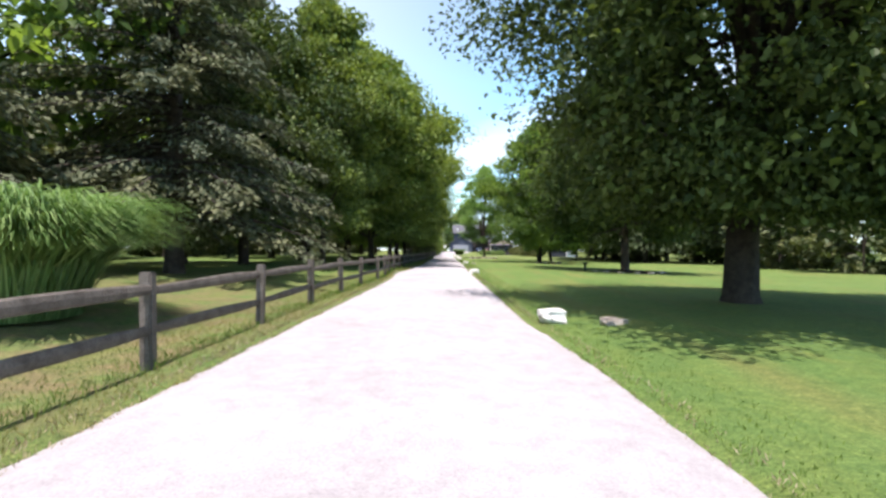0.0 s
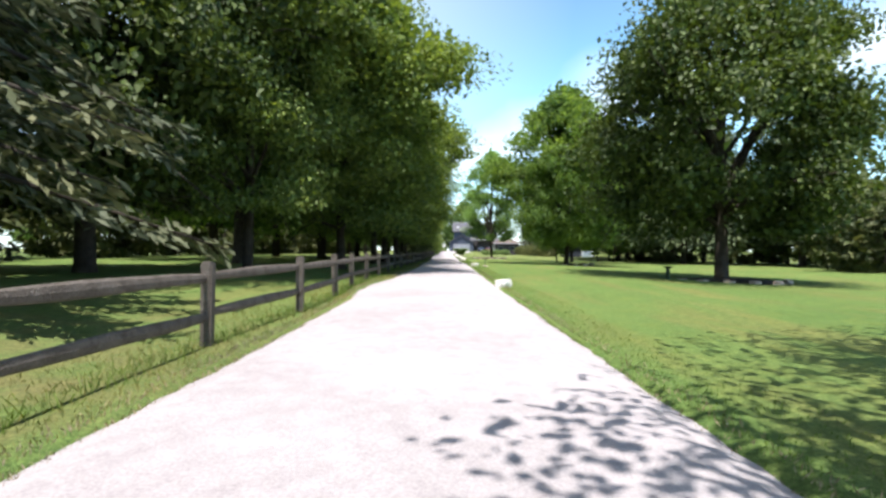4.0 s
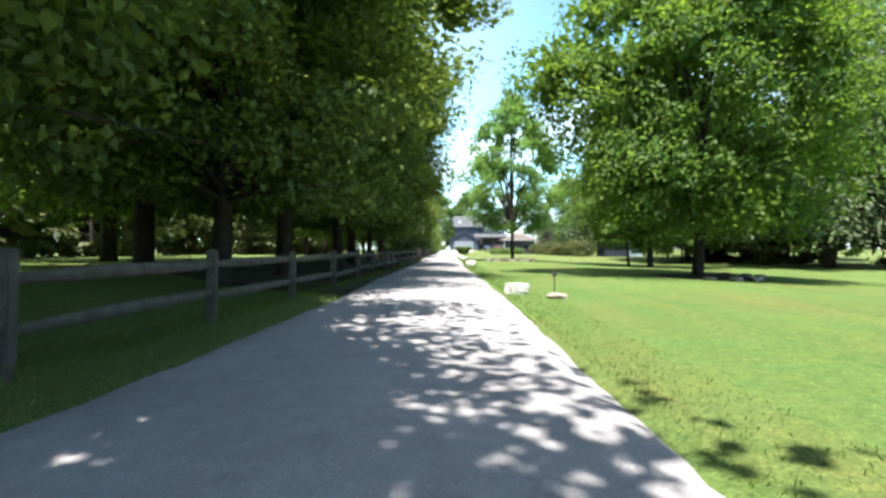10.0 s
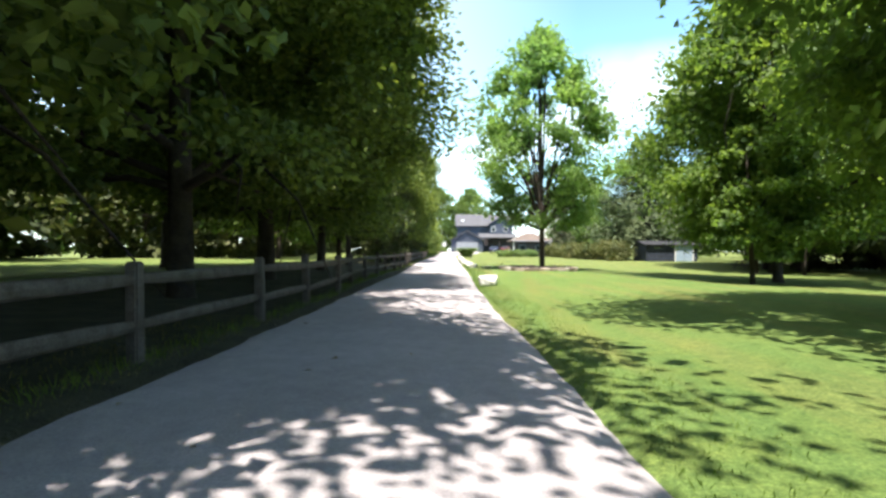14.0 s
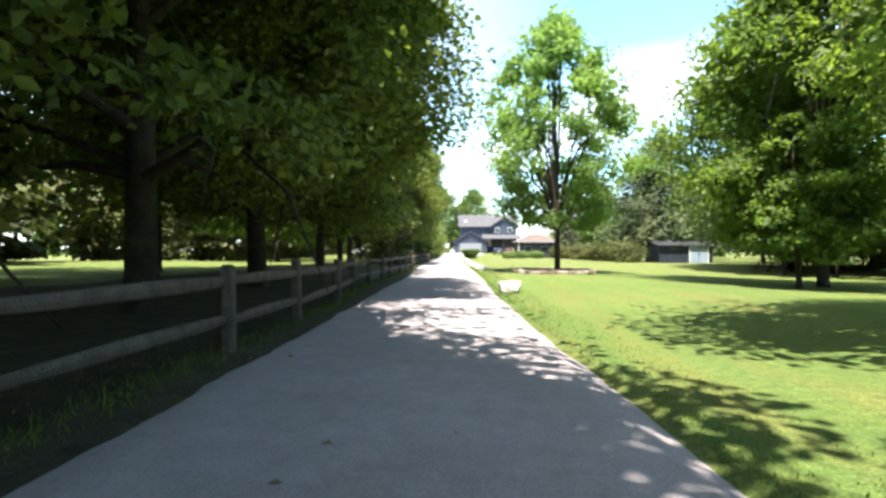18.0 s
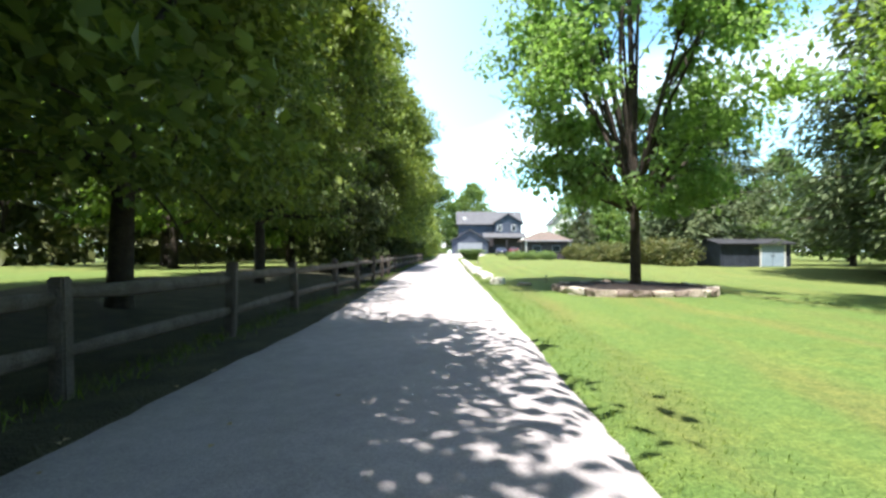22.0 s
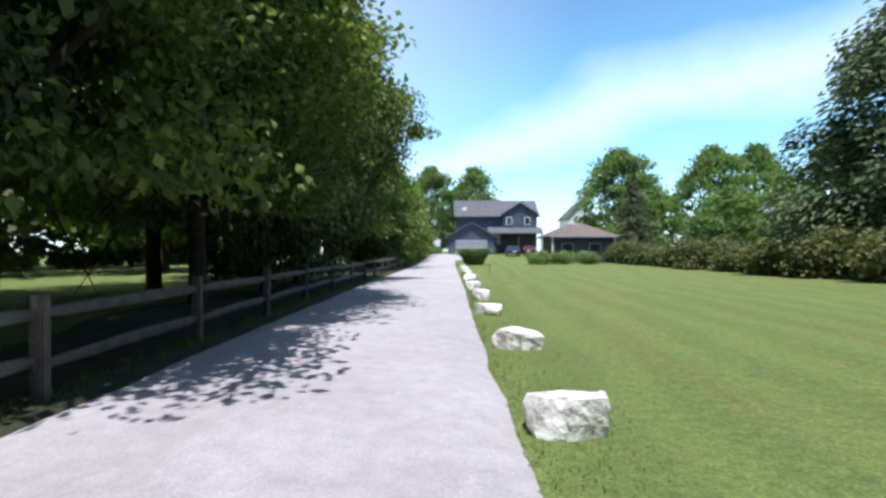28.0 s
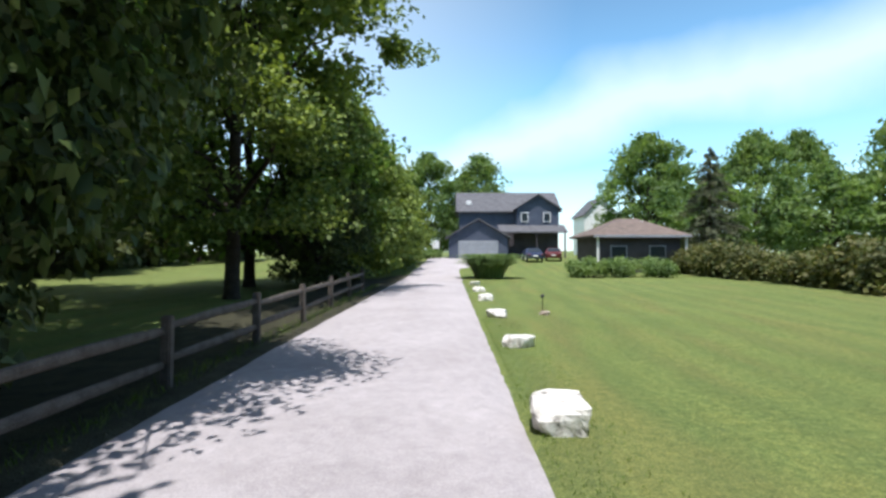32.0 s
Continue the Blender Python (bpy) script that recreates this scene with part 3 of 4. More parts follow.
xs = np.unique(np.round(np.concatenate([np.linspace(-900, -60, 18), np.linspace(-60, -8, 40), np.linspace(-8, 8, 110), np.linspace(8, 60, 50), np.linspace(60, 900, 18)]), 3))
ys = np.unique(np.round(np.concatenate([np.linspace(-400, -10, 14), np.linspace(-10, 170, 150), np.linspace(170, 260, 40), np.linspace(260, 2500, 20)]), 3))
sheet("ground", xs, ys, M_LAWN, lawn_height, "mown green lawn with faint stripes")

rng = np.random.default_rng(7)
ry = np.arange(-6, 186, 0.22)
cols = 15
rv, rf = [], []
for k, y in enumerate(ry):
    a = road_left(y) - 0.04 + 0.09 * noise.noise(Vector((y * 0.9, 3.1, 0))) + 0.05 * noise.noise(Vector((y * 3.7, 8.1, 0)))
    b = road_right(y) + 0.02 + 0.06 * noise.noise(Vector((y * 0.8, 1.7, 5))) + 0.05 * noise.noise(Vector((y * 4.1, 6.1, 0)))
    b += 6.0 * float(smoothstep(158, 172, y))
    for c in range(cols):
        s = c / (cols - 1)
        x = a + (b - a) * s
        crown = 0.05 * (1 - (2 * s - 1) ** 2) - 0.018 * math.exp(-((s - 0.27) / 0.09) ** 2) - 0.018 * math.exp(-((s - 0.73) / 0.09) ** 2)
        edge = -0.05 if c in (0, cols - 1) else 0.012
        rv.append((x, y, float(land(x, y)) + crown + edge + 0.006 * noise.noise(Vector((x * 3, y * 3, 0)))))
    if k:
        for c in range(cols - 1):
            i = (k - 1) * cols + c
            rf.append((i, i + 1, i + cols + 1, i + cols))
road = tagged(linked("road", rv, rf, M_GRAVEL, smooth=True), "pale crushed-limestone gravel driveway with worn wheel tracks", "driveway", kind="structure")

# ---- fence ----
fence = thing("rail_fence", pose(0, 0, 0), "weathered two-rail wooden fence beside the gravel drive", "fence")
frng = np.random.default_rng(11)
POST = 3.05


def post_mesh(k):
    bm = block(0.13, 0.12, 1.28, 0.018, (0, 0, 0.36), 2)
    for v in bm.verts:
        q = noise.noise_vector(v.co * 3 + Vector((k * 7, 0, 0)))
        v.co += Vector((q.x * 0.012, q.y * 0.012, 0.02 * q.z if v.co.z > 0.8 else 0))
    me = bpy.data.meshes.new("post")
    bm.to_mesh(me)
    bm.free()
    me.materials.append(M_RAIL)
    return me


def rail_mesh(k):
    bm = bmesh.new()
    bmesh.ops.create_cone(bm, cap_ends=True, segments=8, radius1=0.055, radius2=0.065, depth=POST + 0.16)
    bmesh.ops.subdivide_edges(bm, edges=[e for e in bm.edges if abs(e.verts[0].co.z - e.verts[1].co.z) > 1], cuts=7)
    for v in bm.verts:
        s = v.co.z / POST + 0.5
        thin = 0.62 + 0.38 * math.sin(math.pi * min(max(s, 0), 1)) ** 0.6
        q = noise.noise_vector(Vector((v.co.x * 4, v.co.y * 4, v.co.z * 0.9 + k * 11)))
        v.co.x = v.co.x * 0.62 * thin + q.x * 0.012
        v.co.y = v.co.y * 1.15 * thin + q.y * 0.02
    bmesh.ops.rotate(bm, verts=bm.verts, matrix=Matrix.Rotation(radians(-90), 3, "X"))
    me = bpy.data.meshes.new("rail")
    bm.to_mesh(me)
    bm.free()
    me.materials.append(M_RAIL)
    return me


posts, rails = [post_mesh(k) for k in range(4)], [rail_mesh(k) for k in range(5)]
POSTS = [5.15 + POST * k for k in range(18)] + [60.0, 63.0, 65.9, 68.6, 71.3, 73.7, 76.3, 79.15, 82.0, 84.8, 87.5, 90.3, 92.6, 95.7, 98.9, 102.2, 105.4, 108.2, 111.0, 114.1, 117.1] + [120.2 + 2.95 * k for k in range(7)]
count = len(POSTS)
spots = []
for k in range(count):
    y = POSTS[k]
    x = float(fence_x(y)) + frng.normal(0, 0.015)
    spots.append((x, y, float(land(x, y))))
    shared("post", posts[k % 4], fence, pose(x, y, spots[-1][2] - 0.02 + frng.normal(0, 0.015), frng.normal(0, 1), frng.normal(0, 1.3), frng.normal(0, 5)))
for k in range(count - 1):
    (xa, ya, za), (xb, yb, zb) = spots[k], spots[k + 1]
    for z in (0.80, 0.37):
        j = frng.normal(0, 0.02, 2)
        tilt = math.degrees(math.atan2(zb - za + j[1] - j[0], yb - ya))
        span = math.hypot(xb - xa, yb - ya) / POST
        shared("rail", rails[int(frng.integers(5))], fence, pose((xa + xb) / 2 + 0.01 * (-1) ** k, (ya + yb) / 2, (za + zb) / 2 + z + j.mean(), tilt, 0, math.degrees(-math.atan2(xb - xa, yb - ya))) @ Matrix.Diagonal((1, span, 1, 1)))


# ---- rocks and path lights ----
def boulder(k, sx, sy, sz, broken=6):
    """A quarried block: an uneven lump cut back by a few flat breaks, and flat on top."""
    rng = np.random.default_rng(500 + k)
    bm = bmesh.new()
    bmesh.ops.create_cube(bm, size=1.0)
    bmesh.ops.subdivide_edges(bm, edges=list(bm.edges), cuts=5, use_grid_fill=True)
    for v in bm.verts:
        c = v.co.copy()
        v.co = c.lerp(c.normalized() * 0.64, 0.38)
        v.co += noise.noise_vector(c * 2.2 + Vector((k * 5.3, k * 1.7, 0))) * 0.13
    for q in range(broken):
        way_out = Vector((rng.normal(), rng.normal(), 0.35 * rng.normal())).normalized() if q else Vector((rng.normal(0, 0.12), rng.normal(0, 0.12), 1)).normalized()
        limit = 0.4 + 0.1 * rng.random() if q else 0.4
        for v in bm.verts:
            over = v.co.dot(way_out) - limit
            if over > 0:
                v.co -= way_out * over * 0.93
    for v in bm.verts:
        v.co += noise.noise_vector(v.co * 6 + Vector((k, 0, 0))) * 0.03 + noise.noise_vector(v.co * 14 + Vector((k, 0, 0))) * 0.014
        v.co = Vector((v.co.x * sx, v.co.y * sy, v.co.z * sz))
    return bm


ROCKS = [(1.82, 23.85, 0.39, 0.33, 0.27, 10), (1.47, 41.85, 0.40, 0.34, 0.28, -15), (1.68, 61.35, 0.43, 0.36, 0.27, 5), (1.45, 79.5, 0.56, 0.42, 0.34, -8),
         (1.77, 95.85, 0.46, 0.40, 0.28, 20), (1.66, 99.65, 0.44, 0.34, 0.27, 5), (1.62, 102.3, 0.46, 0.36, 0.26, -12), (1.48, 104.8, 0.46, 0.38, 0.34, 4),
         (1.55, 108.0, 0.52, 0.4, 0.31, 15), (1.44, 111.65, 0.50, 0.40, 0.27, -20), (1.5, 114.75, 0.42, 0.34, 0.32, 5), (1.45, 118.42, 0.44, 0.36, 0.32, 30),
         (1.48, 121.85, 0.46, 0.42, 0.39, -5), (1.68, 126.1, 0.50, 0.34, 0.24, 8), (1.66, 130.2, 0.46, 0.34, 0.24, -14), (1.7, 134.6, 0.46, 0.34, 0.26, 3),
         (1.72, 138.5, 0.44, 0.34, 0.25, 22), (1.75, 142.3, 0.44, 0.34, 0.25, -9)]
for k, (x, y, sx, sy, sz, turn) in enumerate(ROCKS):
    ob = part("boulder", boulder(k, sx * 1.12, sy * 1.12, sz * 1.14), M_ROCK, None)
    ob.matrix_basis = pose(x, y, sz * 0.36, 0, 0, turn)
    tagged(ob, "rough white limestone boulder bordering the drive in grass", "rock", "boulders along the drive")
for x, y, sx in ((2.8, 23.7, 0.5), (2.65, 95.3, 0.46), (2.37, 60.3, 0.4), (3.05, 130.7, 0.4)):
    ob = part("flat_stone", boulder(int(y), sx, sx * 0.7, 0.13), M_STONE, None)
    ob.matrix_basis = pose(x, y, 0.04, 0, 0, y * 17)
    tagged(ob, "low flat grey stone lying in the lawn", "rock", "flat stones in the lawn")


def path_light():
    ob = thing("path_light", Matrix(), "black metal solar path light on a thin stake", "garden light", "path lights on the lawn")
    bm = bmesh.new()
    bmesh.ops.create_cone(bm, cap_ends=True, segments=8, radius1=0.012, radius2=0.012, depth=0.5, matrix=Matrix.Translation((0, 0, 0.2)))
    part("stake", bm, M_METAL, ob)
    bm = bmesh.new()
    bmesh.ops.create_cone(bm, cap_ends=True, segments=14, radius1=0.085, radius2=0.02, depth=0.05, matrix=Matrix.Translation((0, 0, 0.51)))
    part("cap", bm, M_METAL, ob)
    bm = bmesh.new()
    bmesh.ops.create_cone(bm, cap_ends=True, segments=12, radius1=0.04, radius2=0.05, depth=0.06, matrix=Matrix.Translation((0, 0, 0.46)))
    part("lens", bm, M_GLASS, ob)
    return ob


light_a = path_light()
light_a.matrix_basis = pose(2.34, 60.5, 0)
for x, y, tall in ((3.7, 97.0, 0.5), (3.05, 131.0, 1.0)):
    copy_thing(light_a, pose(x, y, 0) @ Matrix.Diagonal((1, 1, tall, 1)))


# ---- trees ----
def put(tree, rows):
    """Places the first tree and its copies: x, y, scale, turn and, where it differs, height scale and depth scale."""
    first = True
    for x, y, s, turn, *more in rows:
        hs, ys = more[0] if more else s, more[1] if len(more) > 1 else s
        m = pose(x, y, float(land(x, y)) - 0.05, 0, 0, turn) @ Matrix.Diagonal((s, ys, hs, 1))
        if first:
            tree.matrix_basis = m
            first = False
        else:
            f = rows[0]
            fh, fy = f[4] if len(f) > 4 else f[2], f[5] if len(f) > 5 else f[2]
            copy_thing(tree, m @ Matrix.Diagonal((1 / f[2], 1 / fy, 1 / fh, 1)))


trng = np.random.default_rng(3)
maple_first = broadleaf(np.random.default_rng(31), 13.0, 6.0, 2.3, 0.36, 95000, 0.132, M_DARKLEAF, M_BARK, 300, inside=0.6, spray=1.0, reach=2.9, squash=1.04, shell=0.3, limbs=30, label="tall dark green maple with a thick trunk and broad shady crown", name="maple_tree")
put(maple_first, [(7.1, 27.4, 1.0, -90)])
maple_a = broadleaf(np.random.default_rng(45), 13.5, 6.5, 2.4, 0.27, 34000, 0.2, M_DARKLEAF, M_BARK, 170, inside=0.55, spray=1.0, shell=0.4, label="dark green maple with layered boughs over grass", name="maple_tree")
put(maple_a, [(12.2, 49.4, 1.0, 140, 1.02), (-5.4, 121.6, 0.62, 150, 0.95), (-10.6, 41.0, 0.92, 300, 1.0)])
maple_b = broadleaf(np.random.default_rng(32), 14.0, 6.1, 2.2, 0.2, 44000, 0.18, M_MAPLE, M_BARK, 210, inside=0.4, spray=0.9, roof=1.7, shell=0.4, label="bright green broadleaf tree with a dark trunk on the lawn", name="broadleaf_tree")
put(maple_b, [(10.2, 70.3, 1.0, 200, 1.06), (14.6, 85.8, 0.96, 40, 0.98)])
canopy = broadleaf(np.random.default_rng(33), 16.0, 7.0, 3.7, 0.31, 62000, 0.185, M_SHADE, M_BARK, 230, inside=0.8, spray=0.8, roof=1.7, reach=4.0, squash=0.86, limbs=34, label="tall shade tree whose crown overhangs the drive", name="shade_tree")
put(canopy, [(-10.5, 51.3, 0.98, -2, 0.95, 1.06), (-10.7, 67.8, 1.05, -4, 0.97, 0.98), (-10.5, 82.8, 0.96, -20, 0.9, 0.92)])
row_d = broadleaf(np.random.default_rng(34), 13.5, 4.1, 2.3, 0.17, 33000, 0.148, M_ROW, M_BARK, 190, inside=0.8, spray=0.58, roof=2.0, shell=0.45, skirt=0.6, label="dense dark tree with a high crown behind the fence", name="row_tree")
put(row_d, [(-5.3, 107.2, 1.1, 70), (-5.2, 74.0, 1.38, 310, 1.12), (-5.6, 62.8, 1.3, 100, 1.05), (-7.4, 44.6, 1.0, 30, 1.15), (-5.8, 87.0, 1.12, 60, 1.05),
             (-7.6, 135.0, 1.5, 40, 1.3), (-5.4, 66.8, 1.4, 15, 1.12), (-5.5, 113.0, 1.12, 222), (-5.7, 80.0, 1.44, 265, 1.1), (-5.8, 52.8, 1.3, 185, 1.05), (-5.9, 93.7, 0.9, 140, 1.0)])
maple_c = broadleaf(np.random.default_rng(35), 14.0, 6.4, 2.3, 0.27, 9500, 0.37, M_MAPLE, M_BARK, 170, label="broad shade tree with a dark trunk behind the fence", name="maple_tree")
put(maple_c, [(-17.5, 30.0, 1.1, 20), (27, 101.7, 1.1, 77), (-16, 60, 1.1, 33), (-17, 75, 1.2, 93), (-9.5, 141.2, 0.95, 10), (-10.2, 110.0, 0.82, 0, 1.1), (-12.5, 100.5, 0.68, 140, 0.95), (-9.6, 125.5, 0.74, 90, 1.05), (-9.0, 117.0, 0.78, 320, 1.08), (-16, 106, 1.1, 200), (-18, 133, 1.1, 5)])
row_a = broadleaf(np.random.default_rng(36), 12.0, 3.5, 0.6, 0.16, 22000, 0.18, M_CEDAR, M_BARK, 200, inside=0.45, spray=0.75, shell=0.45, skirt=0.5, label="dense dark green tree leafy down to the fence", name="hedgerow_tree")
put(row_a, [(-5.5, 103.2, 0.8, 180, 1.08, 0.95), (-5.6, 104.8, 0.7, 0, 0.98, 0.7), (-5.6, 117.6, 0.78, 180, 1.02, 0.95), (-5.6, 121.0, 0.74, 0, 0.98, 0.85), (-6.0, 141.0, 0.8, 200)])
row_c = broadleaf(np.random.default_rng(37), 11.0, 3.8, 0.5, 0.16, 9500, 0.29, M_ROW, M_BARK, 150, shell=0.45, skirt=0.55, label="leafy green tree in the row along the drive", name="hedgerow_tree")
put(row_c, [(-6.2, 145.0, 1.0, 20), (-5.9, 149.0, 0.95, 300), (-5.7, 153.0, 0.95, 80), (-5.5, 157.0, 0.9, 130), (-5.2, 161, 0.85, 330), (-4.9, 165, 0.8, 30), (-4.6, 169, 0.8, 250)])
locust = broadleaf(np.random.default_rng(38), 14.4, 4.7, 2.8, 0.15, 25000, 0.143, M_LOCUST, M_BARK, 130, inside=0.32, spray=1.2, roof=1.4, limbs=30, reach=0.8, upright=0.8, shell=0.5, skirt=0.8,
                   label="slender light green tree with upswept limbs in a stone ring", name="ring_tree")
put(locust, [(5.7, 93.35, 1.0, 90, 1.0, 0.97)])
small = broadleaf(np.random.default_rng(39), 5.5, 2.2, 1.4, 0.08, 6000, 0.19, M_MAPLE, M_BARK, 60, limbs=10, label="small young green tree on the lawn", name="young_tree")
put(small, [(12.4, 84.0, 1.1, 50), (21.5, 98.5, 1.2, 0), (24, 101, 1.25, 100), (23, 96, 1.1, 200)])
spruce = conifer(np.random.default_rng(40), 19, 6.3, 1.9, 0.34, M_SPRUCE, M_BARK, 210, 220, needle=0.3, label="big dark spruce with drooping grey-green boughs", name="spruce_tree")
put(spruce, [(-9.2, 32.0, 0.92, 0), (-14.5, 42.0, 1.05, 70), (-13.8, 25.0, 0.9, 220), (21, 156, 0.52, 0)])
pine = conifer(np.random.default_rng(41), 15.5, 6.8, 2.0, 0.3, M_PINE, M_BARK, 150, 125, droop=0.16, needle=0.5, power=0.5, wide=0.62, fluff=0.42, label="tall grey-green pine with level boughs", name="pine_tree")
put(pine, [(25, 126, 1.12, 0, 1.0), (33, 119, 0.8, 120), (31, 108, 0.75, 250), (29, 88, 1.3, 60, 1.38), (27, 106, 1.2, 40, 1.3), (36, 97, 1.2, 170, 1.4), (37, 79, 1.2, 250, 1.4)])
far_a = broadleaf(np.random.default_rng(42), 15, 7.0, 1.2, 0.3, 3000, 0.72, M_FAR, M_BARK, 120, limbs=12, label="full green tree in the far tree line", name="far_tree")
FAR = []
for k in range(10):
    FAR.append((46 + 8 * math.sin(k * 2.3) + k * 0.4, 32 + 11 * k, 0.75 + 0.3 * trng.random(), 37 * k))
for k in range(9):
    FAR.append((-37 + 5 * math.sin(k * 1.9), 20 + 19 * k, 0.8 + 0.35 * trng.random(), 53 * k))
FAR += [(52, 236, 1.6, 20, 1.85), (-12, 192, 1.0, 60),
        (-9, 178, 0.9, 200), (14, 216, 0.9, 75), (110, 210, 1.7, 10, 1.9), (-22, 215, 1.2, 310), (-40, 225, 1.4, 90), (37, 138, 0.75, 15), (43, 150, 0.8, 115), (35, 162, 0.75, 215), (41, 124, 0.75, 315), (47, 137, 0.85, 60), (30, 172, 0.8, 160), (52, 148, 0.9, 260), (44, 165, 0.9, 20)]
FAR = [(x, y, 0.78 * k, turn, 0.78 * (tall[0] if tall else k)) for x, y, k, turn, *tall in FAR]
put(far_a, FAR)
far_b = broadleaf(np.random.default_rng(44), 15, 7.0, 1.0, 0.3, 9500, 0.42, M_FAR, M_BARK, 210, inside=0.3, limbs=14, shell=0.5, label="tall full green tree against the sky behind the lawn", name="far_tree")
put(far_b, [(38.7, 212, 1.48, 5, 1.5), (62.5, 217, 1.4, 40, 1.6), (80, 230, 1.5, 180, 1.8), (96, 222, 1.5, 260, 1.92), (6, 205, 1.0, 120, 1.16), (-3, 200, 0.95, 30, 1.12)])
scrub = broadleaf(np.random.default_rng(43), 6.5, 4.6, 0.3, 0.1, 2100, 0.55, M_SCRUB, M_BARK, 70, shell=0.4, skirt=0.5, limbs=10, label="grey-green scrubby tree at the lawn's far edge", name="scrub_tree")
SCRUB = []
for k in range(10):
    SCRUB.append((37 + 5 * math.sin(k * 1.3), 30 + 8.5 * k, 0.85 + 0.4 * trng.random(), 71 * k))
for k in range(18):
    SCRUB.append((-30 + 3 * math.sin(k * 2.7), 18 + 9 * k, 1.15 + 0.5 * trng.random(), 31 * k))
put(scrub, SCRUB)

# ---- planting ----
grng = np.random.default_rng(21)
reed = reeds(grng, "fountain_grass", "tall arching green ornamental grass clump by the fence", 1.9, 2.45, 6500, M_REED, 0.012)
reed.matrix_basis = pose(-6.5, 22.7, float(land(-6.5, 22.7)))
reed_far = reeds(np.random.default_rng(22), "fountain_grass", "pale green fountain grass clump at the drive's bend", 1.75, 2.1, 2600, M_BUSH, 0.035)
reed_far.matrix_basis = pose(3.0, 149.0, 0, 0, 0, 60)
green_bush = shrub(grng, "round_bush", "clipped green bush before the outbuilding", 2.6, 1.8, 1.4, 3600, 0.14, M_BUSH, "bushes before the outbuilding")
for k, (x, y) in enumerate(((9.7, 150), (12.2, 150.5), (14.3, 150.2))):
    m = pose(x, y, 0, 0, 0, 40 * k)
    if k == 0:
        green_bush.matrix_basis = m
    else:
        copy_thing(green_bush, m)
hedge = shrub(grng, "hedge_bush", "brownish green bush in the hedge row", 4.2, 2.6, 2.6, 5200, 0.2, M_HEDGE, "hedge row beside the lawn", "hedge")
for k in range(11):
    y = 120 + 3.6 * k
    m = pose(19.0 + 0.5 * math.sin(k * 2.1), y, 0, 0, 0, 90 + 13 * math.sin(k)) @ Matrix.Diagonal((1, 1, 0.9 + 0.2 * math.sin(k * 1.7), 1))
    if k == 0:
        hedge.matrix_basis = m
    else:
        copy_thing(hedge, m)

# ---- tree ring ----
ring = thing("stone_ring", pose(5.35, 92.8, 0), "round planter edged with rough tan stones and dark mulch", "planter")
n_ring = 30
turned = 0.0
for k in range(n_ring):
    wide = (1 + 0.3 * math.sin(k * 2.7)) * 2 * math.pi / n_ring
    a = turned + wide / 2
    turned += wide
    bm = boulder(k + 40, 2.13 * wide * 1.03, 0.26, 0.235 + 0.03 * math.sin(k * 1.9), 3)
    ob = part("stone", bm, (M_STONE, M_STONE_DARK, M_STONE_DARK, M_STONE_PALE, M_STONE)[(k * 3 + k // 7) % 5], ring)
    ob.matrix_basis = pose(2.13 * math.cos(a), 2.13 * math.sin(a), 0.08, 0, 0, math.degrees(a) + 90)
mv, mf = [(0, 0, 0.2)], []
for r in range(1, 9):
    for k in range(40):
        a = 2 * math.pi * k / 40
        q = 2.09 * r / 8
        mv.append((q * math.cos(a), q * math.sin(a), 0.2 - 0.06 * (r / 8) ** 2 + 0.03 * noise.noise(Vector((q * math.cos(a) * 3, q * math.sin(a) * 3, 0)))))
for k in range(40):
    mf.append((0, 1 + k, 1 + (k + 1) % 40))
for r in range(7):
    for k in range(40):
        i, j = 1 + r * 40 + k, 1 + r * 40 + (k + 1) % 40
        mf.append((i, i + 40, j + 40, j))
linked("mulch", mv, mf, M_MULCH, ring, smooth=True)["label"] = "dark brown mulch mound"


# ---- house ----
def slab(parent, name, pts, thick, mat, label=""):
    """A flat polygon with thickness below it."""
    bm = bmesh.new()
    f = bm.faces.new([bm.verts.new(p) for p in pts])
    bm.normal_update()
    if f.normal.z < 0:
        f.normal_flip()
    r = bmesh.ops.extrude_face_region(bm, geom=[f])
    for v in [g for g in r["geom"] if isinstance(g, bmesh.types.BMVert)]:
        v.co.z -= thick
    bmesh.ops.recalc_face_normals(bm, faces=bm.faces)
    return part(name, bm, mat, parent, label)


def prism(parent, name, x0, x1, y0, y1, z0, z1, mat, label="", ridge=None, axis="x"):
    """A wall block, with a gable on top where a ridge height is given."""
    bm = bmesh.new()
    if ridge is None:
        bmesh.ops.create_cube(bm, size=1.0, matrix=Matrix.Translation(((x0 + x1) / 2, (y0 + y1) / 2, (z0 + z1) / 2)) @ Matrix.Diagonal((x1 - x0, y1 - y0, z1 - z0, 1)))
    else:
        if axis == "x":
            prof = [(y0, z0), (y1, z0), (y1, z1), ((y0 + y1) / 2, ridge), (y0, z1)]
            ends = [[bm.verts.new((x, a, b)) for a, b in prof] for x in (x0, x1)]
        else:
            prof = [(x0, z0), (x1, z0), (x1, z1), ((x0 + x1) / 2, ridge), (x0, z1)]
            ends = [[bm.verts.new((a, y, b)) for a, b in prof] for y in (y0, y1)]
        bm.faces.new(ends[0])
        bm.faces.new(ends[1])
        for k in range(5):
            bm.faces.new((ends[0][k], ends[0][(k + 1) % 5], ends[1][(k + 1) % 5], ends[1][k]))
        bmesh.ops.recalc_face_normals(bm, faces=bm.faces)
    return part(name, bm, mat, parent, label)


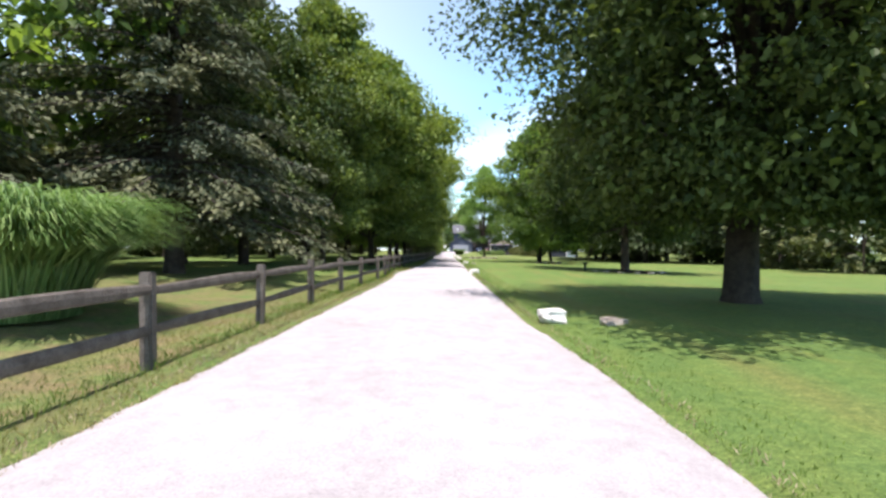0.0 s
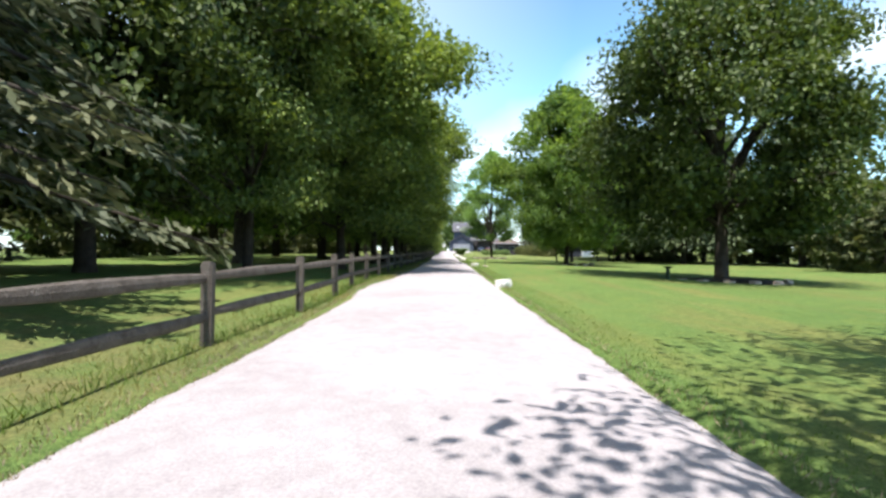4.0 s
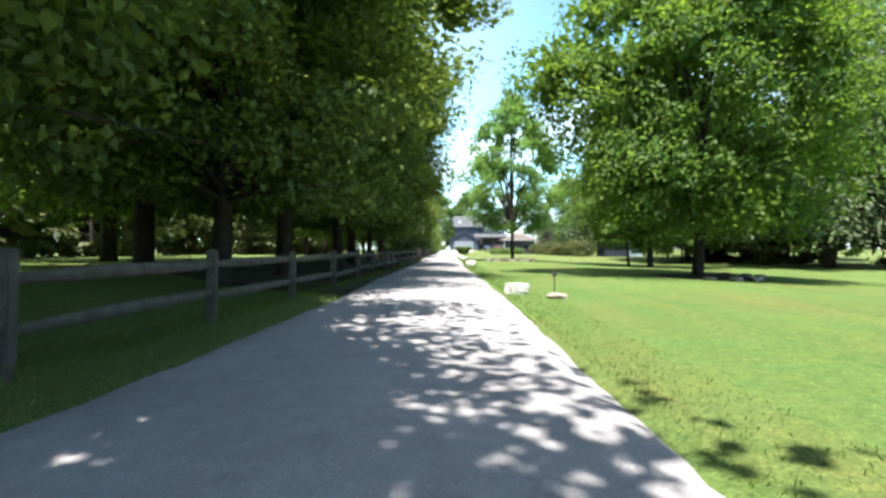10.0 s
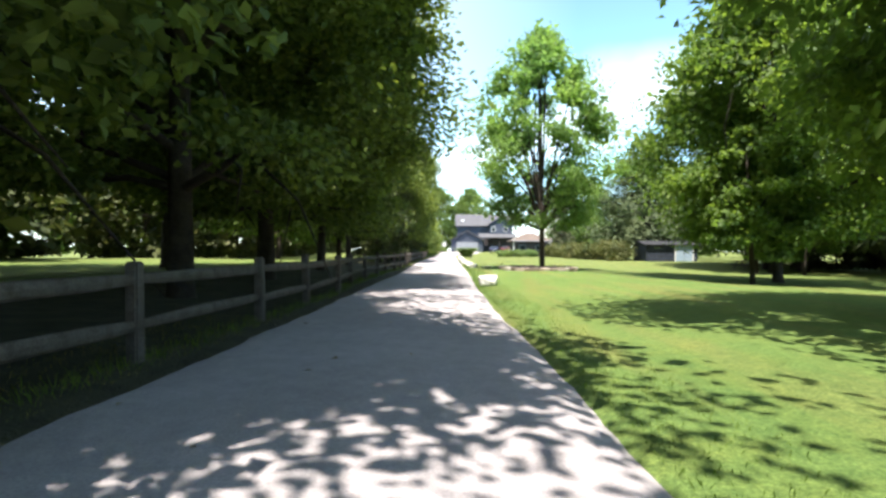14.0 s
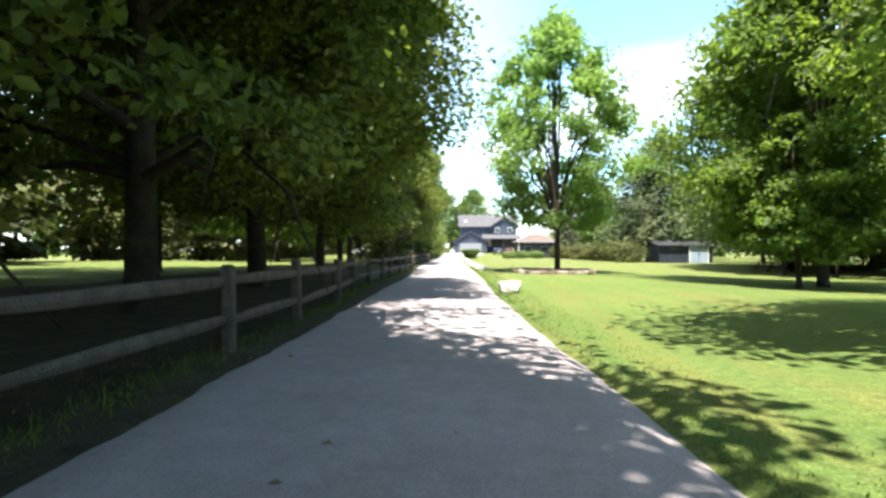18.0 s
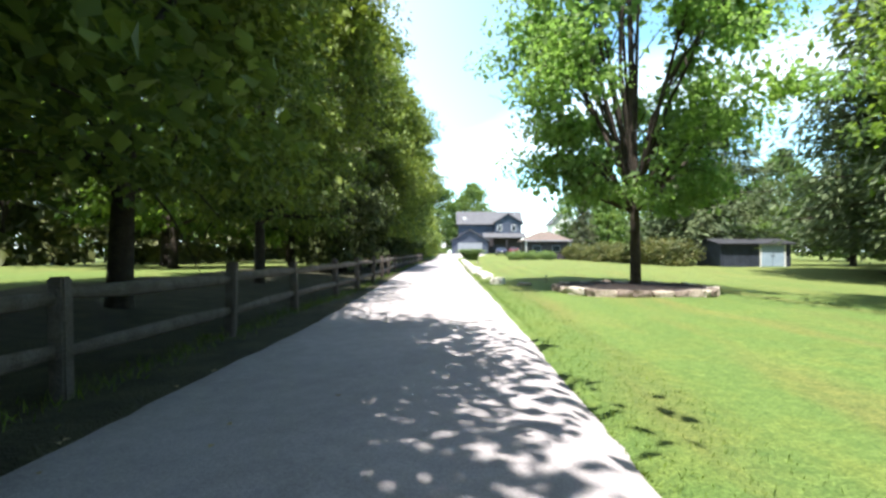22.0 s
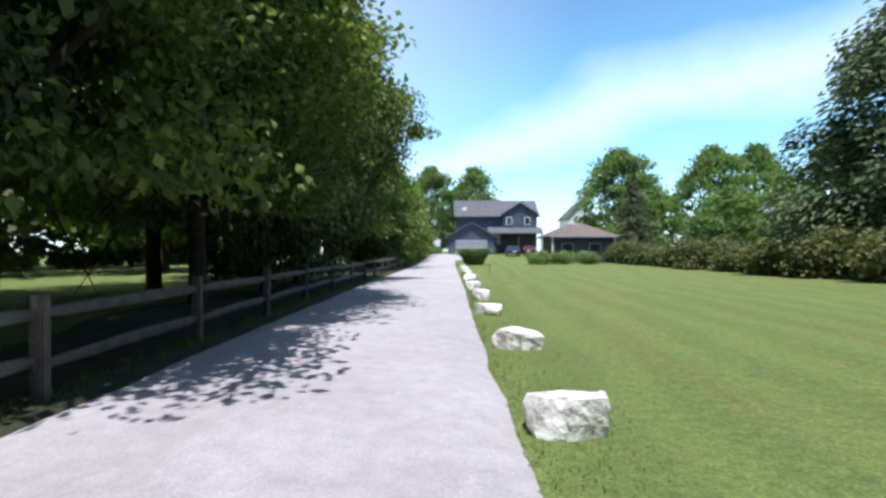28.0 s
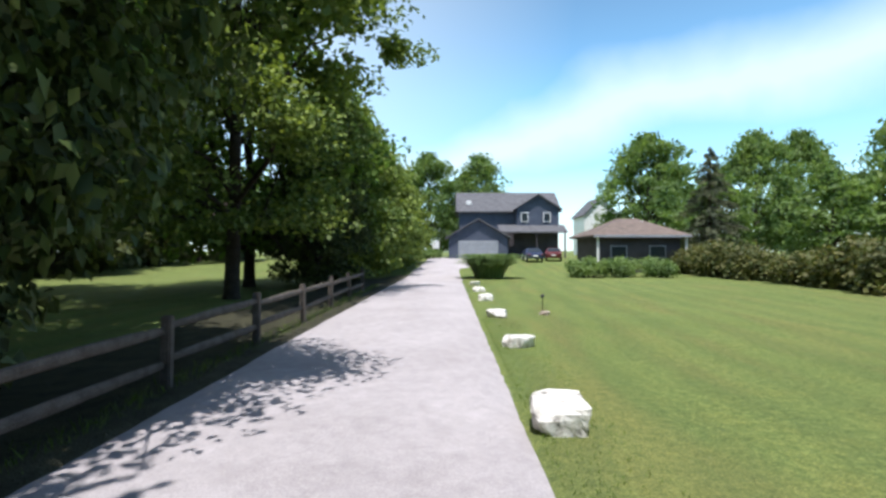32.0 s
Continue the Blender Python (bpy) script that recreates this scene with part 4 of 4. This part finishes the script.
def window(parent, x, y, z, w, h):
    fr = part("window", block(w + 0.2, 0.12, h + 0.2, 0.01, (x, y - 0.05, z)), M_WHITE, parent, "white-framed window")
    part("pane", block(w, 0.06, h, 0.0, (x, y - 0.10, z)), M_GLASS, fr)
    return fr


G0 = 0.8
house = thing("house", pose(0, 0, 0), "two-storey blue-grey sided house with grey shingle roof", "house")
prism(house, "wall", 1.9, 15.4, 185.2, 193.2, G0 - 0.4, 7.3, M_SIDING, "blue-grey siding", 10.0)
slab(house, "roof", [(1.4, 184.6, 7.25), (15.9, 184.6, 7.25), (15.9, 189.2, 10.3), (1.4, 189.2, 10.3)], 0.2, M_ROOF)
slab(house, "roof", [(1.4, 193.8, 7.25), (15.9, 193.8, 7.25), (15.9, 189.2, 10.3), (1.4, 189.2, 10.3)], 0.2, M_ROOF)
part("skylight", block(0.75, 0.06, 0.5, 0.02, (3.2, 186.1, 8.55)), M_WHITE, house, "bright white skylight")
prism(house, "bay", 9.6, 15.2, 183.4, 188.6, 4.6, 7.6, M_SIDING, "blue-grey gabled upper bay", 9.3, "y")
slab(house, "bay_roof", [(9.2, 182.9, 7.45), (12.4, 182.9, 9.45), (12.4, 188.6, 9.45), (9.2, 188.6, 7.45)], 0.16, M_ROOF)
slab(house, "bay_roof", [(15.6, 182.9, 7.45), (12.4, 182.9, 9.45), (12.4, 188.6, 9.45), (15.6, 188.6, 7.45)], 0.16, M_ROOF)
window(house, 10.6, 183.38, 6.3, 0.8, 1.1)
window(house, 13.6, 183.38, 6.3, 0.8, 1.1)
slab(house, "porch_roof", [(7.0, 181.2, 4.3), (15.9, 181.2, 4.3), (15.9, 183.6, 5.3), (7.0, 183.6, 5.3)], 0.18, M_ROOF)
for x in (8.2, 11.9, 15.6):
    part("porch_post", block(0.18, 0.18, 3.5, 0.01, (x, 181.5, G0 + 1.65)), M_DARKWALL, house)
prism(house, "porch_wall", 7.2, 15.4, 184.6, 185.15, G0 - 0.4, 4.6, M_DARKWALL, "shaded dark porch wall")
prism(house, "garage", 0.4, 7.8, 179.0, 185.0, G0 - 0.4, 3.6, M_SIDING, "front-gabled attached garage", 5.7, "y")
slab(house, "garage_roof", [(-0.1, 178.5, 3.45), (4.1, 178.5, 5.9), (4.1, 185.2, 5.9), (-0.1, 185.2, 3.45)], 0.16, M_ROOF)
slab(house, "garage_roof", [(8.3, 178.5, 3.45), (4.1, 178.5, 5.9), (4.1, 185.2, 5.9), (8.3, 185.2, 3.45)], 0.16, M_ROOF)
gd = part("garage_door", block(5.0, 0.12, 2.3, 0.01, (4.1, 178.95, G0 + 1.1)), M_DOOR, house, "wide pale grey garage door")
for k in range(4):
    part("panel", block(4.8, 0.04, 0.48, 0.015, (4.1, 178.88, G0 + 0.28 + 0.55 * k)), M_DOOR, gd)

hall = thing("outbuilding", pose(0, 0, 0), "low dark outbuilding with a brown hipped shingle roof", "outbuilding")
prism(hall, "wall", 12.1, 18.4, 155.4, 162, 0, 3.05, M_DARKWALL, "dark wall under deep eaves")
apex = [(14.6, 158.7, 4.5), (16.2, 158.7, 4.5)]
for pts in ([(11.5, 154.8, 3.0), (19.0, 154.8, 3.0), apex[1], apex[0]], [(11.5, 162.6, 3.0), (19.0, 162.6, 3.0), apex[1], apex[0]]):
    slab(hall, "roof", pts, 0.14, M_ROOF_B)
for pts in ([(11.5, 154.8, 3.0), (11.5, 162.6, 3.0), apex[0]], [(19.0, 154.8, 3.0), (19.0, 162.6, 3.0), apex[1]]):
    slab(hall, "roof", pts, 0.14, M_ROOF_B)
part("eaves_board", block(7.5, 0.05, 0.2, 0.01, (15.25, 154.78, 2.9)), M_SIDING_L, hall, "pale eaves board")
for x in (11.9, 18.7):
    part("corner_post", block(0.16, 0.16, 3.0, 0.01, (x, 155.1, 1.5)), M_WHITE, hall, "white corner post")
for x in (13.6, 16.6):
    fr = part("window", block(1.3, 0.1, 1.0, 0.01, (x, 155.38, 1.7)), M_SIDING_L, hall, "small window in the dark wall")
    part("pane", block(1.1, 0.06, 0.8, 0.0, (x, 155.33, 1.7)), M_GLASS, fr)

shed = thing("garden_shed", pose(0, 0, float(land(23.9, 117.3)) - 0.02), "low dark blue-grey garden shed with pale blue double doors", "shed")
prism(shed, "wall", 21.3, 26.7, 117.3, 121.0, 0, 1.88, M_SHED, "dark blue-grey boards")
prism(shed, "gable", 21.3, 26.7, 117.32, 120.98, 1.88, 1.89, M_SHED, "boarded gable", 2.2, "x")
for y in (117.0, 121.3):
    slab(shed, "roof", [(21.0, y, 1.86), (27.0, y, 1.86), (27.0, 119.15, 2.28), (21.0, 119.15, 2.28)], 0.09, M_SHED_ROOF, "dark shingles")
for k in range(2):
    leaf = part("door", block(0.86, 0.07, 1.66, 0.01, (24.88 + 0.89 * k, 117.26, 0.87)), M_DOOR_BLUE, shed, "pale blue door leaf")
    part("door_handle", block(0.04, 0.06, 0.16, 0.01, (25.24 + 0.17 * k, 117.2, 0.9)), M_METAL, leaf)
for x in (24.38, 26.27):
    part("door_trim", block(0.11, 0.1, 1.8, 0.01, (x, 117.25, 0.9)), M_WHITE, shed, "white door trim")
part("lintel", block(2.0, 0.1, 0.1, 0.01, (25.325, 117.25, 1.77)), M_WHITE, shed, "white door trim")
for k in range(7):
    part("batten", block(0.05, 0.04, 1.8, 0.005, (21.55 + 0.42 * k, 117.29, 0.92)), M_SHED, shed)
for x in (21.32, 26.68):
    part("corner_board", block(0.1, 0.1, 1.84, 0.01, (x, 117.29, 0.93)), M_SHED, shed)

farmhouse = thing("farmhouse", pose(0, 0, 0), "white gabled farmhouse half hidden by trees", "house")
prism(farmhouse, "wall", 32.0, 39.5, 232, 242, 0, 10.2, M_WHITE, "white boards", 14.0, "y")
slab(farmhouse, "roof", [(31.5, 231.5, 10.0), (35.75, 231.5, 14.3), (35.75, 242.5, 14.3), (31.5, 242.5, 10.0)], 0.25, M_ROOF)
slab(farmhouse, "roof", [(40.0, 231.5, 10.0), (35.75, 231.5, 14.3), (35.75, 242.5, 14.3), (40.0, 242.5, 10.0)], 0.25, M_ROOF)


# ---- beds under the lawn trees ----
def bed(x, y, r, k):
    """A low mulch bed with a few edging stones."""
    ob = thing("mulch_bed", pose(x, y, float(land(x, y))), "low dark mulch bed with a few grey stones under a tree", "planting bed", "mulch beds under trees")
    v, f = [(0, 0, 0.1)], []
    for q in range(1, 7):
        for s in range(28):
            a = 2 * math.pi * s / 28
            e = r * q / 6 * (1 + 0.1 * math.sin(3 * a + k) + 0.06 * math.sin(5 * a))
            v.append((e * math.cos(a), e * math.sin(a), 0.1 - 0.14 * (q / 6) ** 3 + 0.015 * math.sin(9 * a + q)))
    f += [(0, 1 + s, 1 + (s + 1) % 28) for s in range(28)]
    for q in range(5):
        for s in range(28):
            i, j = 1 + q * 28 + s, 1 + q * 28 + (s + 1) % 28
            f.append((i, i + 28, j + 28, j))
    linked("mulch", v, f, M_MULCH, ob, smooth=True)
    for s in range(7):
        a = 3.4 + 0.42 * s + k
        st = part("stone", boulder(s + k * 9, 0.42, 0.28, 0.18), M_STONE, ob)
        st.matrix_basis = pose(r * math.cos(a), r * math.sin(a), 0.05, 0, 0, math.degrees(a) + 90)
    return ob


bed(12.0, 48.7, 2.3, 0)
bed(10.2, 70.2, 2.2, 1)

post_ob = thing("garden_post", pose(9.0, 47.7, float(land(9.0, 47.7))), "short dark green garden post with a flat cap", "post")
bm = bmesh.new()
bmesh.ops.create_cone(bm, cap_ends=True, segments=10, radius1=0.09, radius2=0.07, depth=0.6, matrix=Matrix.Translation((0, 0, 0.2)))
part("shaft", bm, M_GREENPAINT, post_ob)
bm = bmesh.new()
bmesh.ops.create_cone(bm, cap_ends=True, segments=14, radius1=0.14, radius2=0.2, depth=0.08, matrix=Matrix.Translation((0, 0, 0.52)))
part("cap", bm, M_GREENPAINT, post_ob)

# ---- picnic tables under the lawn trees, and the yard by the garage ----
def picnic_table():
    ob = thing("picnic_table", Matrix(), "weathered grey wooden picnic table with two benches", "picnic table", "picnic tables on the lawn")
    for k in range(5):
        part("board", block(1.9, 0.14, 0.04, 0.006, (0, -0.31 + 0.155 * k, 0.75)), M_RAIL, ob)
    for side in (-1, 1):
        part("bench", block(1.9, 0.27, 0.045, 0.008, (0, side * 0.72, 0.44)), M_RAIL, ob)
    for x in (-0.65, 0.65):
        part("crossbar", block(0.05, 1.6, 0.1, 0.006, (x, 0, 0.38)), M_RAIL, ob)
        for side in (-1, 1):
            bm = block(0.05, 0.1, 0.86, 0.006)
            bmesh.ops.transform(bm, matrix=Matrix.Translation((x + 0.05, side * 0.42, 0.36)) @ Matrix.Rotation(side * 0.52, 4, "X"), verts=bm.verts)
            part("leg", bm, M_RAIL, ob)
    return ob


table = picnic_table()
table.matrix_basis = pose(24.6, 105.0, float(land(24.6, 105.0)), 0, 0, 12)
copy_thing(table, pose(28.2, 105.6, float(land(28.2, 105.6)), 0, 0, -8))
meter = thing("utility_box", pose(-1.3, 181.5, float(land(-1.3, 181.5))), "white utility cabinet on two posts beside the garage", "utility box")
part("cabinet", block(0.9, 0.4, 1.0, 0.03, (0, 0, 1.75)), M_WHITE, meter)
part("cabinet_door", block(0.8, 0.03, 0.9, 0.01, (0, -0.21, 1.75)), M_WHITE, meter)
for x in (-0.35, 0.35):
    part("post", block(0.09, 0.09, 1.6, 0.01, (x, 0, 0.6)), M_METAL, meter)
copy_thing(green_bush, pose(-2.0, 178.6, float(land(-2.0, 178.6)), 0, 0, 15))

# ---- cars ----
def car(label, paint):
    """A parked saloon seen from behind: body, cabin glass, wheels and lamps."""
    ob = thing("car", Matrix(), label, "car", "cars parked by the house")
    side = [(-2.2, 0.35), (-2.25, 0.75), (-2.0, 0.95), (-1.35, 1.0), (-0.75, 1.42), (0.45, 1.45), (1.15, 1.02), (2.1, 0.85), (2.25, 0.55), (2.2, 0.3)]
    bm = bmesh.new()
    a, c = [bm.verts.new((-0.88, y, z)) for y, z in side], [bm.verts.new((0.88, y, z)) for y, z in side]
    bm.faces.new(a)
    bm.faces.new(c)
    for k in range(len(side)):
        j = (k + 1) % len(side)
        bm.faces.new((a[k], a[j], c[j], c[k]))
    bmesh.ops.recalc_face_normals(bm, faces=bm.faces)
    for v in bm.verts:
        if v.co.z > 1.2:
            v.co.x *= 0.78
    bmesh.ops.bevel(bm, geom=list(bm.edges), offset=0.06, segments=2, affect="EDGES")
    part("body", bm, paint, ob)
    bm = bmesh.new()
    q = [bm.verts.new(p) for p in ((-0.62, -0.86, 1.37), (0.62, -0.86, 1.37), (0.72, -1.32, 1.05), (-0.72, -1.32, 1.05))]
    bm.faces.new(q)
    r = bmesh.ops.extrude_face_region(bm, geom=list(bm.faces))
    for v in [g for g in r["geom"] if isinstance(g, bmesh.types.BMVert)]:
        v.co += Vector((0, -0.03, 0.03))
    part("rear_window", bm, M_GLASS, ob)
    for x in (-0.68, 0.68):
        part("tail_lamp", block(0.32, 0.06, 0.16, 0.02, (x, -2.24, 0.78)), M_RED, ob, "red tail lamp")
        for y in (-1.4, 1.4):
            bm = bmesh.new()
            bmesh.ops.create_cone(bm, cap_ends=True, segments=20, radius1=0.32, radius2=0.32, depth=0.2, matrix=Matrix.Translation((x * 1.2, y, 0.32)) @ Matrix.Rotation(radians(90), 4, "Y"))
            w = part("wheel", bm, M_METAL, ob)
            bm = bmesh.new()
            bmesh.ops.create_cone(bm, cap_ends=True, segments=16, radius1=0.2, radius2=0.18, depth=0.23, matrix=Matrix.Translation((x * 1.2, y, 0.32)) @ Matrix.Rotation(radians(90), 4, "Y"))
            part("rim", bm, M_WHITE, w)
    part("plate", block(0.5, 0.03, 0.14, 0.01, (0, -2.26, 0.62)), M_WHITE, ob, "pale blank plate")
    return ob


M_RED = plain("red lacquer", (0.085, 0.014, 0.02), (0.13, 0.02, 0.028), 2, 0.3, 0.0, spec=0.5)
M_NAVY = plain("navy lacquer", (0.03, 0.045, 0.09), (0.045, 0.06, 0.12), 2, 0.25, 0.0, spec=0.5)
car("dark blue saloon car parked before the porch", M_NAVY).matrix_basis = pose(9.6, 171.5, float(land(9.6, 171.5)))
car("red saloon car parked beside the porch", M_RED).matrix_basis = pose(12.4, 173.5, float(land(12.4, 173.5)), 0, 0, -12)


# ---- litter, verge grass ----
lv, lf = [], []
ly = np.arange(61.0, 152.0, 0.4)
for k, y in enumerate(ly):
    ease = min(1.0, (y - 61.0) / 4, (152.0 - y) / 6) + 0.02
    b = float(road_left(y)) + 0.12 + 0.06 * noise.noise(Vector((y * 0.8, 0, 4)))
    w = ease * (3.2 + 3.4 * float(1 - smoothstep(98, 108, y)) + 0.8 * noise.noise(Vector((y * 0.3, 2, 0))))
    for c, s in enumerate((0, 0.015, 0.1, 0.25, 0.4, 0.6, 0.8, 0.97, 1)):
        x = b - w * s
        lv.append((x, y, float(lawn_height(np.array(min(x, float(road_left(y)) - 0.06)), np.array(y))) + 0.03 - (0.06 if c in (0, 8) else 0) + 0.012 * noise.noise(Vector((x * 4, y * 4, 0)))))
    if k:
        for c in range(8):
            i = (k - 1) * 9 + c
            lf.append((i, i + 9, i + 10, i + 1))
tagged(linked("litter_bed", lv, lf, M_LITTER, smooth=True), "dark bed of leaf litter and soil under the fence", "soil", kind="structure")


def tufts(rng, name, label, count, pick, height, mat):
    """Grass blades standing over a stretch of ground."""
    x, y = pick(count)
    z = lawn_height(x, y)
    h = height * (0.5 + rng.random(count))
    lean = rng.normal(0, 0.45, (count, 3))
    lean[:, 2] = 1
    mid = np.stack([x, y, z], 1) + lean * h[:, None] * 0.42
    ob = cards(name, mid, lean, rng.normal(0, 1, (count, 3)), h, 0.005 + 0.006 * rng.random(count), mat, None, 0.05)
    return tagged(ob, label, "grass", kind="stuff")


vrng = np.random.default_rng(31)


def right_verge(n):
    y = 14 + 116 * vrng.random(n) ** 1.1
    return road_right(y) + 0.02 + 0.9 * vrng.random(n) ** 2.2, y


def left_verge(n):
    y = 12 + 60 * vrng.random(n) ** 1.1
    return road_left(y) - 0.02 - 1.5 * vrng.random(n) ** 1.3, y


def fence_foot(n):
    y = 12 + 130 * vrng.random(n)
    return fence_x(y) + vrng.normal(0, 0.12, n), y


tufts(vrng, "verge_grass", "uneven green grass along the drive's edge", 34000, right_verge, 0.038, M_BLADE)
tufts(vrng, "verge_grass", "tufted dry and green grass between fence and drive", 30000, left_verge, 0.055, M_DRY)
tufts(vrng, "fence_grass", "longer unmown grass at the foot of the fence", 14000, fence_foot, 0.13, M_BLADE)


def dry_edge(n):
    y = 10 + 42 * vrng.random(n)
    left = vrng.random(n) < 0.65
    off = 0.3 * vrng.random(n) ** 1.4 - 0.06
    return np.where(left, road_left(y) - off, road_right(y) + off), y


tufts(vrng, "edge_grass", "dry straw-coloured grass along the gravel's edge", 15000, dry_edge, 0.05, M_STRAW)

fv = vrng.random((70, 2))
fx, fy = -2.2 + 2.6 * fv[:, 0] ** 1.6, 58 + 40 * fv[:, 1]
fallen = cards("fallen_leaves", np.stack([fx, fy, land(fx, fy) + 0.075 - 0.02 * np.abs(fx)], 1), vrng.normal(0, 1, (70, 3)) * [1, 1, 0.1], np.array([0, 0, 1.0]) + vrng.normal(0, 0.2, (70, 3)), 0.04 + 0.04 * vrng.random(70), 0.05, M_STRAW, None, 0.25)
tagged(fallen, "scattered dry pale leaves on the gravel", "leaves", kind="stuff")
